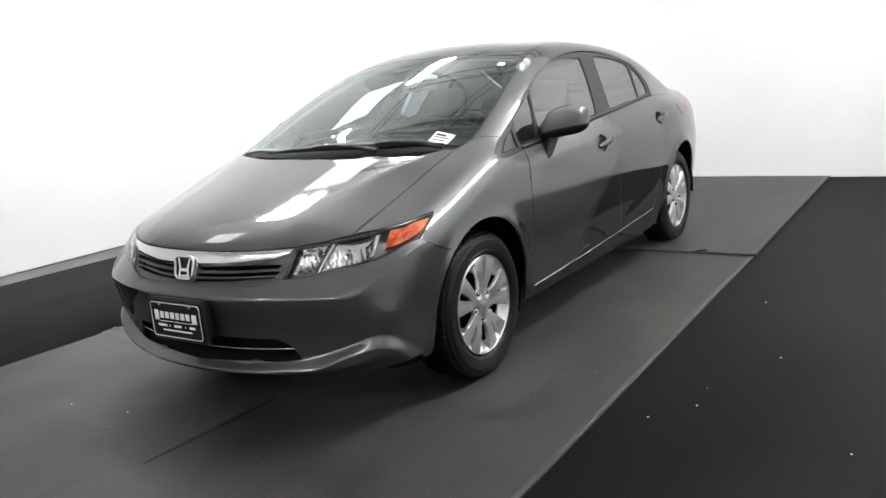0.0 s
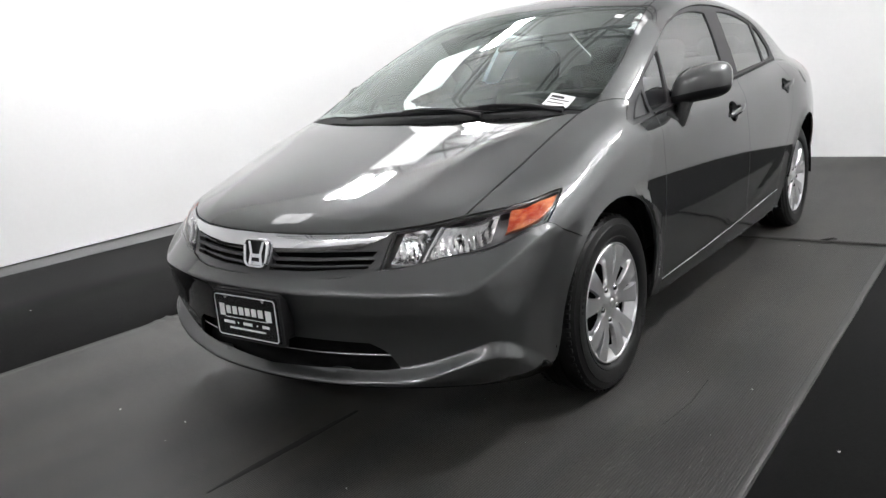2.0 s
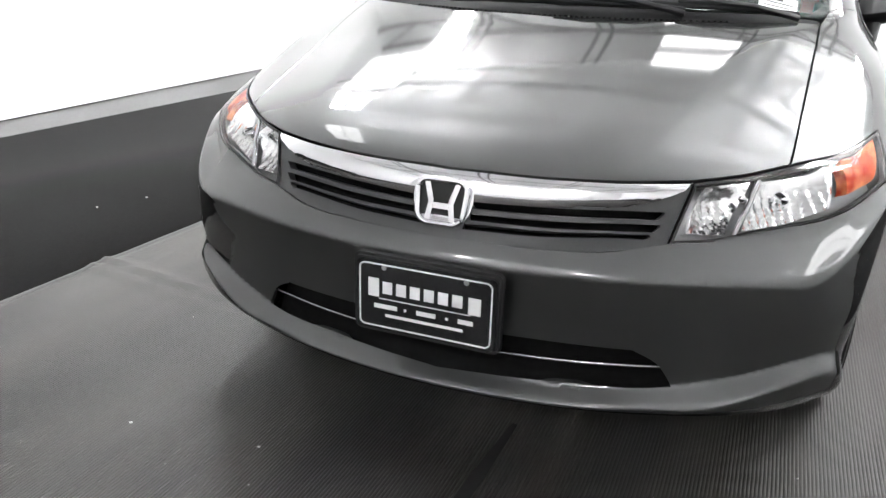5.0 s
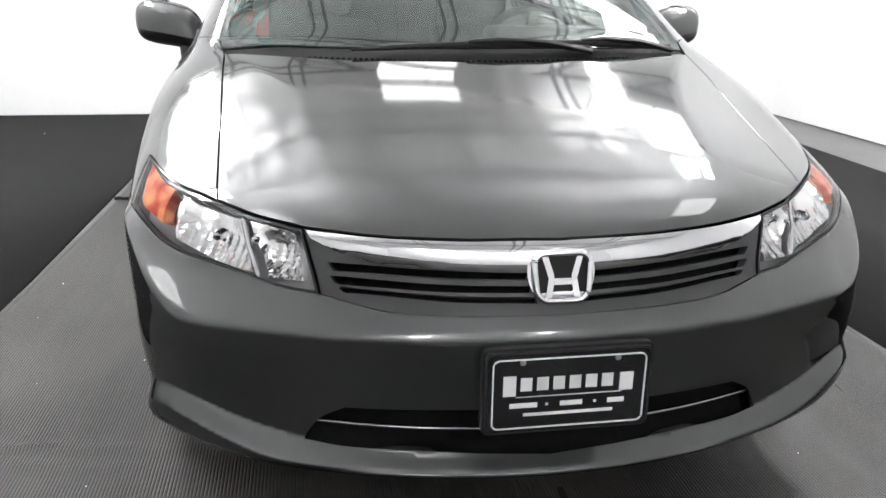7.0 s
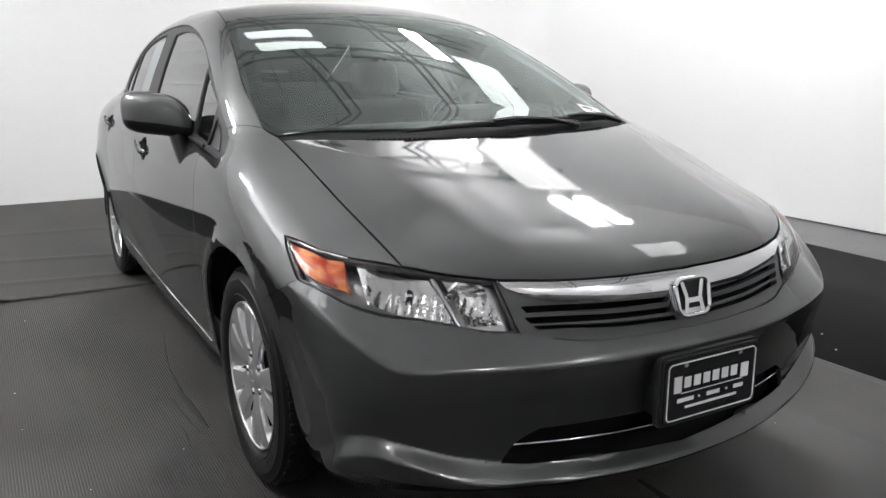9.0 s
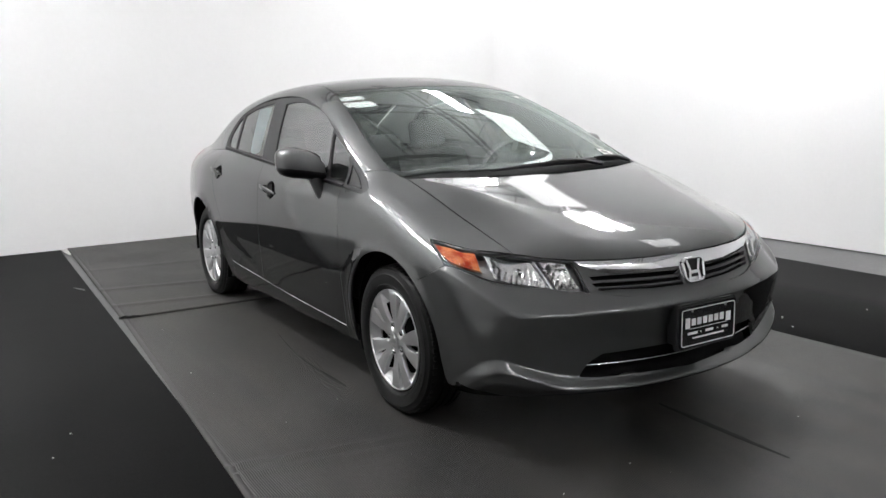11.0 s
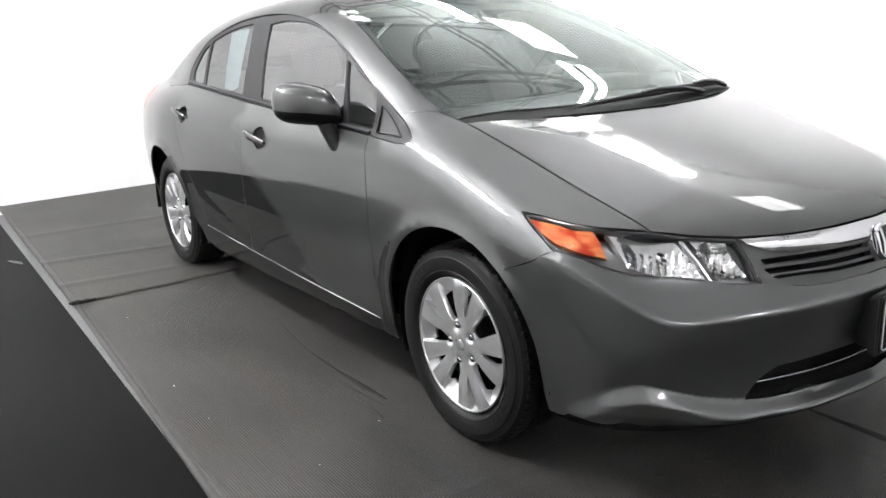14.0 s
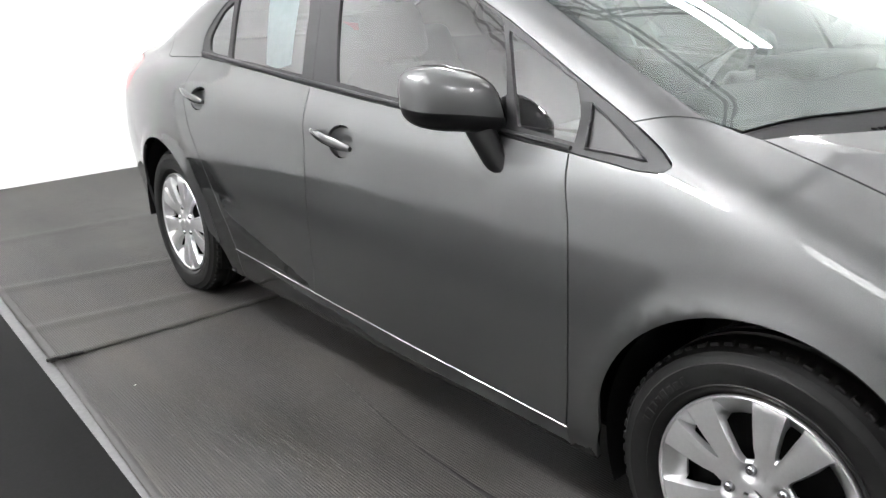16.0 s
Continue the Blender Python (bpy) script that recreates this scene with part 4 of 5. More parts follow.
# front bumper
INTAKE = [[(0, -0.86, 0.367), (0.2, -0.85, 0.367), (0.40, -0.80, 0.366)], [(0.40, -0.80, 0.366), (0.450, -0.785, 0.335), (0.484, -0.775, 0.286)],
          [(0.484, -0.775, 0.286), (0.42, -0.79, 0.277), (0.25, -0.83, 0.269), (0, -0.86, 0.266)]]
intake = [INTAKE[0], INTAKE[1], INTAKE[2], flipx(INTAKE[2])[::-1], flipx(INTAKE[1])[::-1], flipx(INTAKE[0])[::-1]]
JOIN_TOP, JOIN_LOW = (0.506, -0.736, 0.584), (0.52, -0.77, 0.185)
JOIN = [JOIN_TOP, (0.51, -0.775, 0.5), (0.515, -0.77, 0.4), (0.52, -0.77, 0.3), JOIN_LOW]
bump_mid = patch(across([rev(GRILLE_LOW), rev(LAMP_LOW[3:]), JOIN, [JOIN_LOW, (0.3, -0.84, 0.185), (0, -0.87, 0.185)]]), D_FRONT, 0.010, 0.0, holes=[intake], flange=0.012)
arch_b = arch(ARCH_F, -105, -41)
corner = [rev(LAMP_LOW[:4]), SEAM_BUMPER, rev(arch_b), [arch_b[0], (0.81, -0.372, 0.185)], [(0.81, -0.372, 0.185), (0.76, -0.56, 0.185), (0.66, -0.67, 0.185), JOIN_LOW], rev(JOIN)]
bump_l = patch(corner, D_CORNER, 0.0065, 0.0)
flip = np.array((-1, 1, 1))
bump_r = (bump_l[0] * flip, bump_l[1] * flip, [q[::-1] for q in bump_l[2]])
skin("front_bumper", [bump_mid, bump_l, bump_r], M_PAINT, car)

# rear bumper, boot lid, tail lamps
arch_t = arch(ARCH_R, 68, 100)
TAIL_JOIN = [(0.62, 3.47, 0.80), (0.62, 3.49, 0.5), (0.62, 3.40, 0.185)]
tail_mid = patch(across([[(0, 3.57, 0.80), (0.62, 3.47, 0.80)], TAIL_JOIN, [(0.62, 3.40, 0.185), (0, 3.45, 0.185)]]), D_TAIL, 0.05, 0.0)
tail_l = patch([TAIL_LOW, SEAM_TAIL, arch_t, [arch_t[-1], (0.80, 3.03, 0.185)], [(0.80, 3.03, 0.185), (0.74, 3.25, 0.185), (0.62, 3.40, 0.185)], rev(TAIL_JOIN)], D_TAILCORNER, 0.04, 0.0)
tail_r = (tail_l[0] * flip, tail_l[1] * flip, [q[::-1] for q in tail_l[2]])
skin("rear_bumper", [tail_mid, tail_l, tail_r], M_PAINT, car)
skin("boot_lid", [patch(across([rev(BACK_LOW), BOOT_SIDE, [(0.64, 3.38, 1.04), (0.3, 3.50, 1.07), (0, 3.52, 1.07)]]), D_TOP, 0.05, 0.004),
                  patch(across([[(0, 3.52, 1.07), (0.3, 3.50, 1.07), (0.64, 3.38, 1.04)], TAIL_IN, [(0.62, 3.47, 0.80), (0, 3.57, 0.80)]]), D_TAIL, 0.05, 0.004)], M_PAINT, car)
both("tail_lamp", [patch([TAIL_IN, TAIL_LOW, TAIL_OUT, TAIL_TOP], D_TAILCORNER, 0.04, 0.004)], M_RED, car, "red wrap-round tail lamp")

# screens
COWL = [(0.664, 0.125, 0.945), (0.55, 0.055, 0.952), (0.35, -0.035, 0.955), (0, -0.085, 0.948)]
GLASS_LOW = [(0.668, 0.165, 0.96), (0.55, 0.13, 0.975), (0.35, 0.055, 0.985), (0, 0.01, 0.985)]
skin("cowl_panel", [patch(across([rev(COWL), [COWL[0], GLASS_LOW[0]], GLASS_LOW]), D_TOP, 0.03, 0.006, lift=-0.006)], M_COWL, car, "black plastic cowl below the windscreen")
screen_edge = [[GLASS_LOW[0], *SCREEN_SIDE[1:]], SCREEN_TOP]
screen_out = across([rev(GLASS_LOW), *screen_edge])
GL_LOW = [(0.64, 0.20, 0.975), (0.55, 0.165, 0.99), (0.35, 0.09, 1.0), (0, 0.045, 1.0)]
screen_in = across([rev(GL_LOW), [(0.64, 0.20, 0.975), (0.663, 0.26, 0.99), (0.64, 0.50, 1.11), (0.59, 0.76, 1.22), (0.535, 0.985, 1.31)], [(0.535, 0.985, 1.31), (0.33, 0.955, 1.35), (0, 0.94, 1.365)]])
skin("windscreen", [patch(screen_out, D_SCREEN, 0.05, 0.004, lift=-0.001, flange=0.004)], M_GLASS, car, "clear laminated windscreen reflecting the lamps")
skin("windscreen_border", [patch(screen_out, D_SCREEN, 0.04, 0.004, lift=-0.005, flange=0.002, holes=[screen_in])], M_GLOSSBLACK, car, "black border of the windscreen")
skin("rear_window", [patch(across([rev(BACK_TOP), BACK_SIDE, BACK_LOW]), D_BACK, 0.05, 0.006, lift=-0.002, flange=0.004)], M_REARGLASS, car)

# lining inside the roof and pillars
skin("headliner", [patch(across([rev(SCREEN_TOP), ROOF_SIDE, BACK_TOP]), D_TOP, 0.06, 0.002, lift=-0.035, flange=0)], M_TRIM, car, "grey cloth headliner")
both("pillar_lining", [patch([[(0.770, 0.345, 0.980), (0.725, 0.285, 0.985), (0.688, 0.23, 0.985)], SCREEN_SIDE[1:], ROOF_SIDE, BACK_SIDE,
                              [(0.63, 2.88, 1.12), (0.72, 2.85, 1.06), (0.75, 2.6, 1.02), (0.755, 2.40, 1.018)], rev(DLO_TOP)], D_SHOULDER, 0.05, 0.002, lift=-0.028, flange=0)], M_TRIM, car, "grey pillar lining")

# side windows: black surround with panes
def side_pts(*yz):
    return [tuple(p) for p in onto_body(np.array([(0.75, y, z) for y, z in yz]), D_SIDE)]


PANES = {
    "vent_pane": [side_pts((0.471, 0.928), (0.555, 0.936), (0.639, 0.944)), side_pts((0.639, 0.944), (0.747, 1.144)), side_pts((0.747, 1.144), (0.621, 1.091), (0.511, 1.046)), side_pts((0.511, 1.046), (0.476, 0.985), (0.471, 0.928))],
    "front_pane": [side_pts((0.678, 0.948), (1.022, 0.966), (1.390, 0.992)), side_pts((1.390, 0.992), (1.465, 1.153), (1.525, 1.290)),
                   side_pts((1.525, 1.290), (1.40, 1.300), (1.249, 1.293), (1.062, 1.262), (0.921, 1.222), (0.778, 1.165)), side_pts((0.778, 1.165), (0.726, 1.071), (0.678, 0.948))],
    "rear_pane": [side_pts((1.592, 1.001), (1.784, 1.012), (2.11, 1.025)), side_pts((2.11, 1.025), (2.165, 1.146), (2.198, 1.226)),
                  side_pts((2.198, 1.226), (2.017, 1.266), (1.86, 1.288), (1.715, 1.297)), side_pts((1.715, 1.297), (1.65, 1.174), (1.592, 1.001))],
    "quarter_pane": [side_pts((2.148, 1.029), (2.25, 1.034), (2.335, 1.043)), side_pts((2.335, 1.043), (2.365, 1.085), (2.345, 1.13)), side_pts((2.345, 1.13), (2.309, 1.176), (2.236, 1.215)), side_pts((2.236, 1.215), (2.195, 1.13), (2.148, 1.029))],
}
CORNER = [side_pts((0.435, 0.919), (0.35, 0.918), (0.276, 0.915)), side_pts((0.276, 0.915), (0.37, 0.963), (0.450, 1.005)), side_pts((0.450, 1.005), (0.442, 0.96), (0.435, 0.919))]
PILLAR = [(0.80, 1.515, 0.970), (0.72, 1.575, 1.16), (0.622, 1.665, 1.328)]
BELT_R = [(0.755, 2.40, 1.018), (0.775, 2.1, 1.005), (0.80, 1.515, 0.970)]
BELT_F = [(0.80, 1.515, 0.970), (0.808, 1.0, 0.938), (0.812, 0.47, 0.905)]
TOP_F = [*DLO_TOP[:5], PILLAR[-1]]
TOP_R = [PILLAR[-1], *DLO_TOP[6:]]
both("front_window_frame", [patch([TOP_F, PILLAR[::-1], BELT_F, BELT_NOSE], D_SIDE, 0.02, 0.003, lift=-0.003, holes=[PANES["vent_pane"], PANES["front_pane"], CORNER])], M_BLACK, car, "black front window frame with a blank corner triangle")
both("rear_window_frame", [patch([PILLAR, TOP_R, BELT_R], D_SIDE, 0.03, 0.003, lift=-0.004, holes=[PANES["rear_pane"], PANES["quarter_pane"]])], M_BLACK, car, "black rear window frame")
both("corner_triangle", [patch(CORNER, D_SIDE, 0.02, -0.004, lift=-0.008, flange=0, flatten=0.6)], M_PANEL, car, "satin dark grey inset panel")
for s in (1, -1):
    loop = [Vector(p) for seg in CORNER for p in spline(seg, 0.012)[:-1]]
    part("triangle_bead", tube([(s * (p.x - 0.001), p.y, p.z) for p in loop], 0.0028, 6, True), M_BLACK, car, smooth=60)
glass_way = field_normal(np.array(side_pts((1.05, 1.10), (1.25, 1.10)))).mean(0)
for nm, segs in PANES.items():
    both(nm, [patch(segs, D_SIDE, 0.04, -0.006, lift=-0.009, flange=0.004, flatten=0.9 if nm == "vent_pane" else 0.75, toward=glass_way if nm == "vent_pane" else None)], M_TINT, car, "tinted side window glass")
belt = onto_body(np.array(spline([(0.75, p[1], p[2] + 0.010) for p in BELT], 0.05)), D_SIDE)
for s in (1, -1):
    part("belt_strip", tube([(s * p[0], p[1], p[2]) for p in belt], 0.006, 6), M_BLACK, car, smooth=60)

# grille
skin("grille_back", [patch(across([GRILLE_TOP, GRILLE_SIDE, GRILLE_LOW]), D_FRONT, 0.03, 0.002, lift=-0.045, flange=-0.03)], M_DARK, car)
BAR_LOW = [(0.455, -0.73, 0.683), (0.40, -0.755, 0.660), (0.2, -0.82, 0.640), (0, -0.85, 0.634)]
SLOTS = []
for z0, z1, x0, x1 in ((0.627, 0.638, 0.03, 0.420), (0.604, 0.612, 0.03, 0.412), (0.582, 0.588, 0.03, 0.392)):
    for s in (1, -1):
        ring = [[(s * x0, -0.85, z0), (s * 0.2, -0.83, z0 + 0.002), (s * x1, -0.78, z0 + 0.010)], [(s * x1, -0.78, z0 + 0.010), (s * (x1 + 0.012), -0.775, z1 + 0.012)],
                [(s * (x1 + 0.012), -0.775, z1 + 0.012), (s * 0.2, -0.83, z1 + 0.003), (s * x0, -0.85, z1)], [(s * x0, -0.85, z1), (s * x0, -0.85, z0)]]
        SLOTS.append(ring if s > 0 else [q[::-1] for q in ring[::-1]])


def slat_relief(p):
    """Each slat leans out towards its lower edge."""
    return 0.005 * np.sin((p[:, 2] - 0.570) / 0.0215 * 2 * np.pi) * (1 - step(0.36, 0.42, np.abs(p[:, 0]))) - 0.006


skin("grille_insert", [patch(across([GRILLE_TOP, GRILLE_SIDE, GRILLE_LOW]), D_FRONT, 0.008, 0.004, lift=0.0, flange=0.02, holes=SLOTS, relief=slat_relief)], M_GRILLE, car, "dark grey slatted grille insert")


def bar_swell(p):
    """The bar is rounded from its upper to its lower edge."""
    low = np.interp(np.abs(p[:, 0]), (0, 0.2, 0.40, 0.455), (0.634, 0.640, 0.660, 0.683))
    t = np.clip((p[:, 2] - low) / np.maximum(0.697 - low, 0.01), 0, 1)
    return 0.011 * np.sqrt(np.clip(1 - (2 * t - 1) ** 2, 0, 1)) * np.clip((0.697 - low) / 0.05, 0.25, 1)


skin("chrome_bar", [patch(across([GRILLE_TOP, [GRILLE_TOP[-1], BAR_LOW[0]], BAR_LOW]), D_FRONT, 0.007, 0.006, lift=0.0, flange=0.03, relief=bar_swell)], M_CHROME, car, "broad chrome bar across the grille", own=True)

# intake behind the bumper and its bright line
skin("intake_back", [patch([INTAKE[0], INTAKE[1], INTAKE[2], *intake[3:]], D_FRONT, 0.04, -0.01, lift=-0.05, flange=-0.045)], M_DARK, car)
line = onto_body(np.array(spline([(-0.459, -0.78, 0.323), (-0.3, -0.83, 0.318), (0, -0.87, 0.316), (0.3, -0.83, 0.318), (0.459, -0.78, 0.323)], 0.03)), D_FRONT)
part("intake_bar", tube([(p[0], p[1] + 0.012, p[2]) for p in line], 0.004, 8), M_NUT, car, "thin bright bar across the lower intake", 60)

# headlamps
LAMP = [LAMP_TOP, LAMP_TIP, LAMP_LOW, rev(GRILLE_SIDE)]
shake = random.Random(3)
GRAIN = [(shake.uniform(40, 110), shake.uniform(40, 110), shake.uniform(0, 6)) for _ in range(6)]


def shards(p):
    """Uneven small facets of a moulded reflector."""
    return sum(np.sin(np.abs(p[:, 0]) * a + p[:, 2] * b + c) for a, b, c in GRAIN) * 0.0011


for s, mir in ((1, False), (-1, True)):
    lamp = new("headlamp")
    lamp.parent = car
    lamp["label"] = "clear headlamp with an amber indicator"
    skin("lens", [patch(LAMP, D_LAMP, 0.03, 0.005, lift=0.0, flange=0.003)], M_LENS, lamp, mirror=mir)
    skin("lamp_rim", [patch(LAMP, D_LAMP, 0.02, 0.006, lift=-0.004, flange=0.012, holes=[LAMP], hole_in=0.007)], M_GRILLE, lamp, "dark rim behind the lens", mirror=mir)
    skin("housing", [patch(LAMP, D_LAMP, 0.03, 0.004, lift=-0.045, flange=-0.042)], M_BEZEL, lamp, mirror=mir)
    amber = [[(0.809, -0.312, 0.759), (0.765, -0.43, 0.747), (0.735, -0.475, 0.740)], [(0.735, -0.475, 0.740), (0.748, -0.535, 0.668)], [(0.748, -0.535, 0.668), (0.800, -0.462, 0.690), (0.818, -0.38, 0.722), (0.809, -0.312, 0.759)]]
    skin("indicator", [patch(amber, D_LAMP, 0.012, 0.0, lift=-0.012, flange=0.03, relief=lambda p: 0.003 * np.sin(np.abs(p[:, 0]) * 130 + p[:, 2] * 60))], M_AMBER, lamp, "amber indicator lens", mirror=mir)
    main = [[(0.715, -0.495, 0.735), (0.64, -0.58, 0.722), (0.592, -0.625, 0.711)], [(0.592, -0.625, 0.711), (0.565, -0.698, 0.610)], [(0.565, -0.698, 0.610), (0.64, -0.65, 0.620), (0.722, -0.58, 0.648)], [(0.722, -0.58, 0.648), (0.715, -0.495, 0.735)]]
    inner = [[(0.572, -0.640, 0.708), (0.492, -0.70, 0.697)], [(0.492, -0.70, 0.697), (0.470, -0.75, 0.608)], [(0.470, -0.75, 0.608), (0.540, -0.715, 0.605)], [(0.540, -0.715, 0.605), (0.572, -0.640, 0.708)]]
    for seg, cx, cz, rad in ((main, 0.635, 0.672, 0.085), (inner, 0.518, 0.655, 0.055)):
        def bowl(p, cx=cx, cz=cz, rad=rad):
            r = np.hypot((np.abs(p[:, 0]) - cx), (p[:, 2] - cz))
            flute = np.abs(np.sin(np.pi * (np.abs(p[:, 0]) + 0.35 * p[:, 2]) / 0.017)) * (1 - step(cz + 0.0, cz + 0.03, p[:, 2]))
            return -0.030 * np.clip(1 - (r / rad) ** 2, 0, 1) + 0.0030 * flute + 0.22 * shards(p)
        skin("reflector", [patch(seg, D_LAMP, 0.0065, 0.002, lift=-0.012, flange=0.02, relief=bowl)], M_REFLECT, lamp, "chrome lamp reflector", mirror=mir, facets=True)
        q = onto_body(np.array([(cx, -0.62, cz)]), D_LAMP)[0] - field_normal(onto_body(np.array([(cx, -0.62, cz)]), D_LAMP))[0] * 0.030
        bulb = lathe([(0.0, -0.016), (0.008, -0.014), (0.011, -0.004), (0.011, 0.012)], 20, "y")
        bmesh.ops.transform(bulb, matrix=Matrix.Translation((s * q[0], q[1], q[2])) @ pose(0, 0, 0, 0, 0, s * 25), verts=bulb.verts)
        part("bulb_cap", bulb, M_CHROME, lamp, smooth=50)
    brow = onto_body(np.array(spline([(0.800, -0.345, 0.759), (0.765, -0.43, 0.748), (0.728, -0.485, 0.741)], 0.01)), D_LAMP)
    brow = brow - field_normal(brow) * 0.007
    part("indicator_trim", tube([(s * p[0], p[1], p[2]) for p in brow], [0.001 + 0.004 * math.sin(math.pi * (0.1 + 0.8 * k / (len(brow) - 1))) for k in range(len(brow))], 8), M_CHROME, lamp, "bright trim above the indicator", 60)
    div = [tuple(onto_body(np.array([a]), D_LAMP)[0] - field_normal(onto_body(np.array([a]), D_LAMP))[0] * 0.016) for a in ((0.582, -0.63, 0.708), (0.568, -0.665, 0.66), (0.553, -0.705, 0.606))]
    part("divider", tube([(s * a, b, c) for a, b, c in div], 0.007, 8), M_CHROME, lamp, smooth=60)


# ---- wheels ----
wide_slot = curve([(0.072, 0.0085), (0.082, 0.0165), (0.11, 0.0235), (0.15, 0.0325), (0.1965, 0.0420)])
slim_slot = curve([(0.100, 0.0022), (0.115, 0.0058), (0.15, 0.0118), (0.1965, 0.0180)])
cover_dome = curve([(0, 0.001), (0.03, 0.001), (0.045, -0.002), (0.07, -0.002), (0.12, 0.005), (0.175, 0.006), (0.196, 0.004), (0.2035, 0.0005)])


def disc_cover():
    """The wheel cover: ten blades in five pairs, with open slots at the nuts and bright sloped facets out to the edge."""
    radii = [0.024, 0.032, 0.040, 0.047, 0.053, 0.059, 0.065, 0.071, 0.075, 0.080, 0.088, 0.096, 0.101, 0.105, 0.112, 0.120, 0.130, 0.140, 0.147, 0.152, 0.160, 0.170, 0.180, 0.189, 0.1945, 0.1965, 0.2005, 0.2035]
    spread = (-1, -0.84, -0.45, 0, 0.45, 0.84, 1)
    cols = []
    for k in range(5):
        cols += [("wide", k, f) for f in spread] + [("blade", k, t) for t in (0.12, 0.3, 0.5, 0.7, 0.88)]
        cols += [("slim", k, f) for f in spread] + [("far", k, t) for t in (0.12, 0.3, 0.5, 0.7, 0.88)]
    bm = bmesh.new()
    grid = []
    for r in radii:
        hw = float(wide_slot(max(r, 0.072))) / max(r, 0.072)
        hs = float(slim_slot(max(r, 0.100))) / max(r, 0.100)
        row = []
        for kind, k, f in cols:
            at = radians(72 * k)
            h = float(cover_dome(r))
            if kind == "wide":
                th = hw * f
                if abs(f) < 0.9 and 0.0745 < r < 0.195:
                    h = h - 0.009 if r < 0.157 else -0.026 + 0.027 * min(1, max(0, (r - 0.160) / 0.034)) ** 0.8
            elif kind == "slim":
                th = radians(36) + hs * f
                if abs(f) < 0.9 and 0.1005 < r < 0.195:
                    h = h - 0.008 if r < 0.168 else -0.019 + 0.020 * min(1, max(0, (r - 0.170) / 0.024)) ** 0.8
            else:
                lo, hi = hw, radians(36) - hs
                th = lo + (hi - lo) * f if kind == "blade" else radians(72) - lo - (hi - lo) * f
                h += (0.0035 * math.sin(math.pi * f) - 0.0030 * f) * min(1, max(0, (r - 0.07) / 0.05)) * min(1, max(0, (0.2035 - r) / 0.03))
            near = min(abs((th + math.pi / 5) % (2 * math.pi / 5) - math.pi / 5), 1.0)
            if r < 0.0745:
                h -= 0.012 * math.exp(-(((r * math.sin(near)) ** 2 + (r * math.cos(near) - 0.0571) ** 2) / 0.0150**2) ** 2)
            a = at + th + math.pi / 2
            row.append(bm.verts.new((h, r * math.cos(a), r * math.sin(a))))
        grid.append(row)
    n = len(cols)
    for j in range(len(radii) - 1):
        for i in range(n):
            (ka, _, fa), (kb, _, fb) = cols[i], cols[(i + 1) % n]
            if ka == kb == "wide" and max(abs(fa), abs(fb)) < 0.9 and 0.0745 < radii[j] and radii[j + 1] < 0.161:
                continue
            if ka == kb == "slim" and max(abs(fa), abs(fb)) < 0.9 and 0.1005 < radii[j] and radii[j + 1] < 0.171:
                continue
            bm.faces.new((grid[j][i], grid[j + 1][i], grid[j + 1][(i + 1) % n], grid[j][(i + 1) % n]))
    bm.faces.new(grid[0][::-1])
    bmesh.ops.recalc_face_normals(bm, faces=bm.faces)
    if sum(f.normal.x * f.calc_area() for f in bm.faces) < 0:
        bmesh.ops.reverse_faces(bm, faces=bm.faces)
    rim = [e for e in bm.edges if len(e.link_faces) == 1]
    out = bmesh.ops.extrude_edge_only(bm, edges=rim)
    for v in [g for g in out["geom"] if isinstance(g, bmesh.types.BMVert)]:
        v.co.x -= 0.007
    bmesh.ops.recalc_face_normals(bm, faces=bm.faces)
    return bm


TYRE_AS_CAST = [(0.196, -0.085), (0.210, -0.094), (0.235, -0.101), (0.265, -0.100), (0.290, -0.092), (0.304, -0.082), (0.311, -0.068),
        (0.313, -0.052), (0.306, -0.050), (0.306, -0.042), (0.314, -0.040), (0.315, -0.014), (0.307, -0.012), (0.307, -0.004), (0.315, -0.002),
        (0.315, 0.022), (0.307, 0.024), (0.307, 0.033), (0.314, 0.035), (0.313, 0.052), (0.311, 0.068), (0.304, 0.082), (0.2985, 0.0885), (0.297, 0.0915), (0.290, 0.0925),
        (0.276, 0.098), (0.274, 0.1005), (0.265, 0.1010), (0.238, 0.1015), (0.228, 0.0985), (0.226, 0.1005), (0.220, 0.0985), (0.213, 0.093), (0.207, 0.085), (0.196, 0.078)]


TYRE = [(r if r > 0.29 else 0.2085 + (r - 0.196) * (0.29 - 0.2085) / (0.29 - 0.196), h) for r, h in TYRE_AS_CAST]
AXLE_Z = 0.3075
WIDER = 1.042


def settle(bm, turn):
    """Presses the foot of a turned tyre flat on the floor, with a slight bulge above it."""
    c, q = math.cos(radians(turn)), math.sin(radians(turn))
    for v in bm.verts:
        y, z = v.co.y * c - v.co.z * q, v.co.y * q + v.co.z * c
        if z < -0.2:
            v.co.x *= 1 + 0.05 * math.exp(-((z + 0.275) / 0.03) ** 2)
        z = max(z, -AXLE_Z + 0.0012)
        v.co.y, v.co.z = y * c + z * q, -y * q + z * c
    return bm


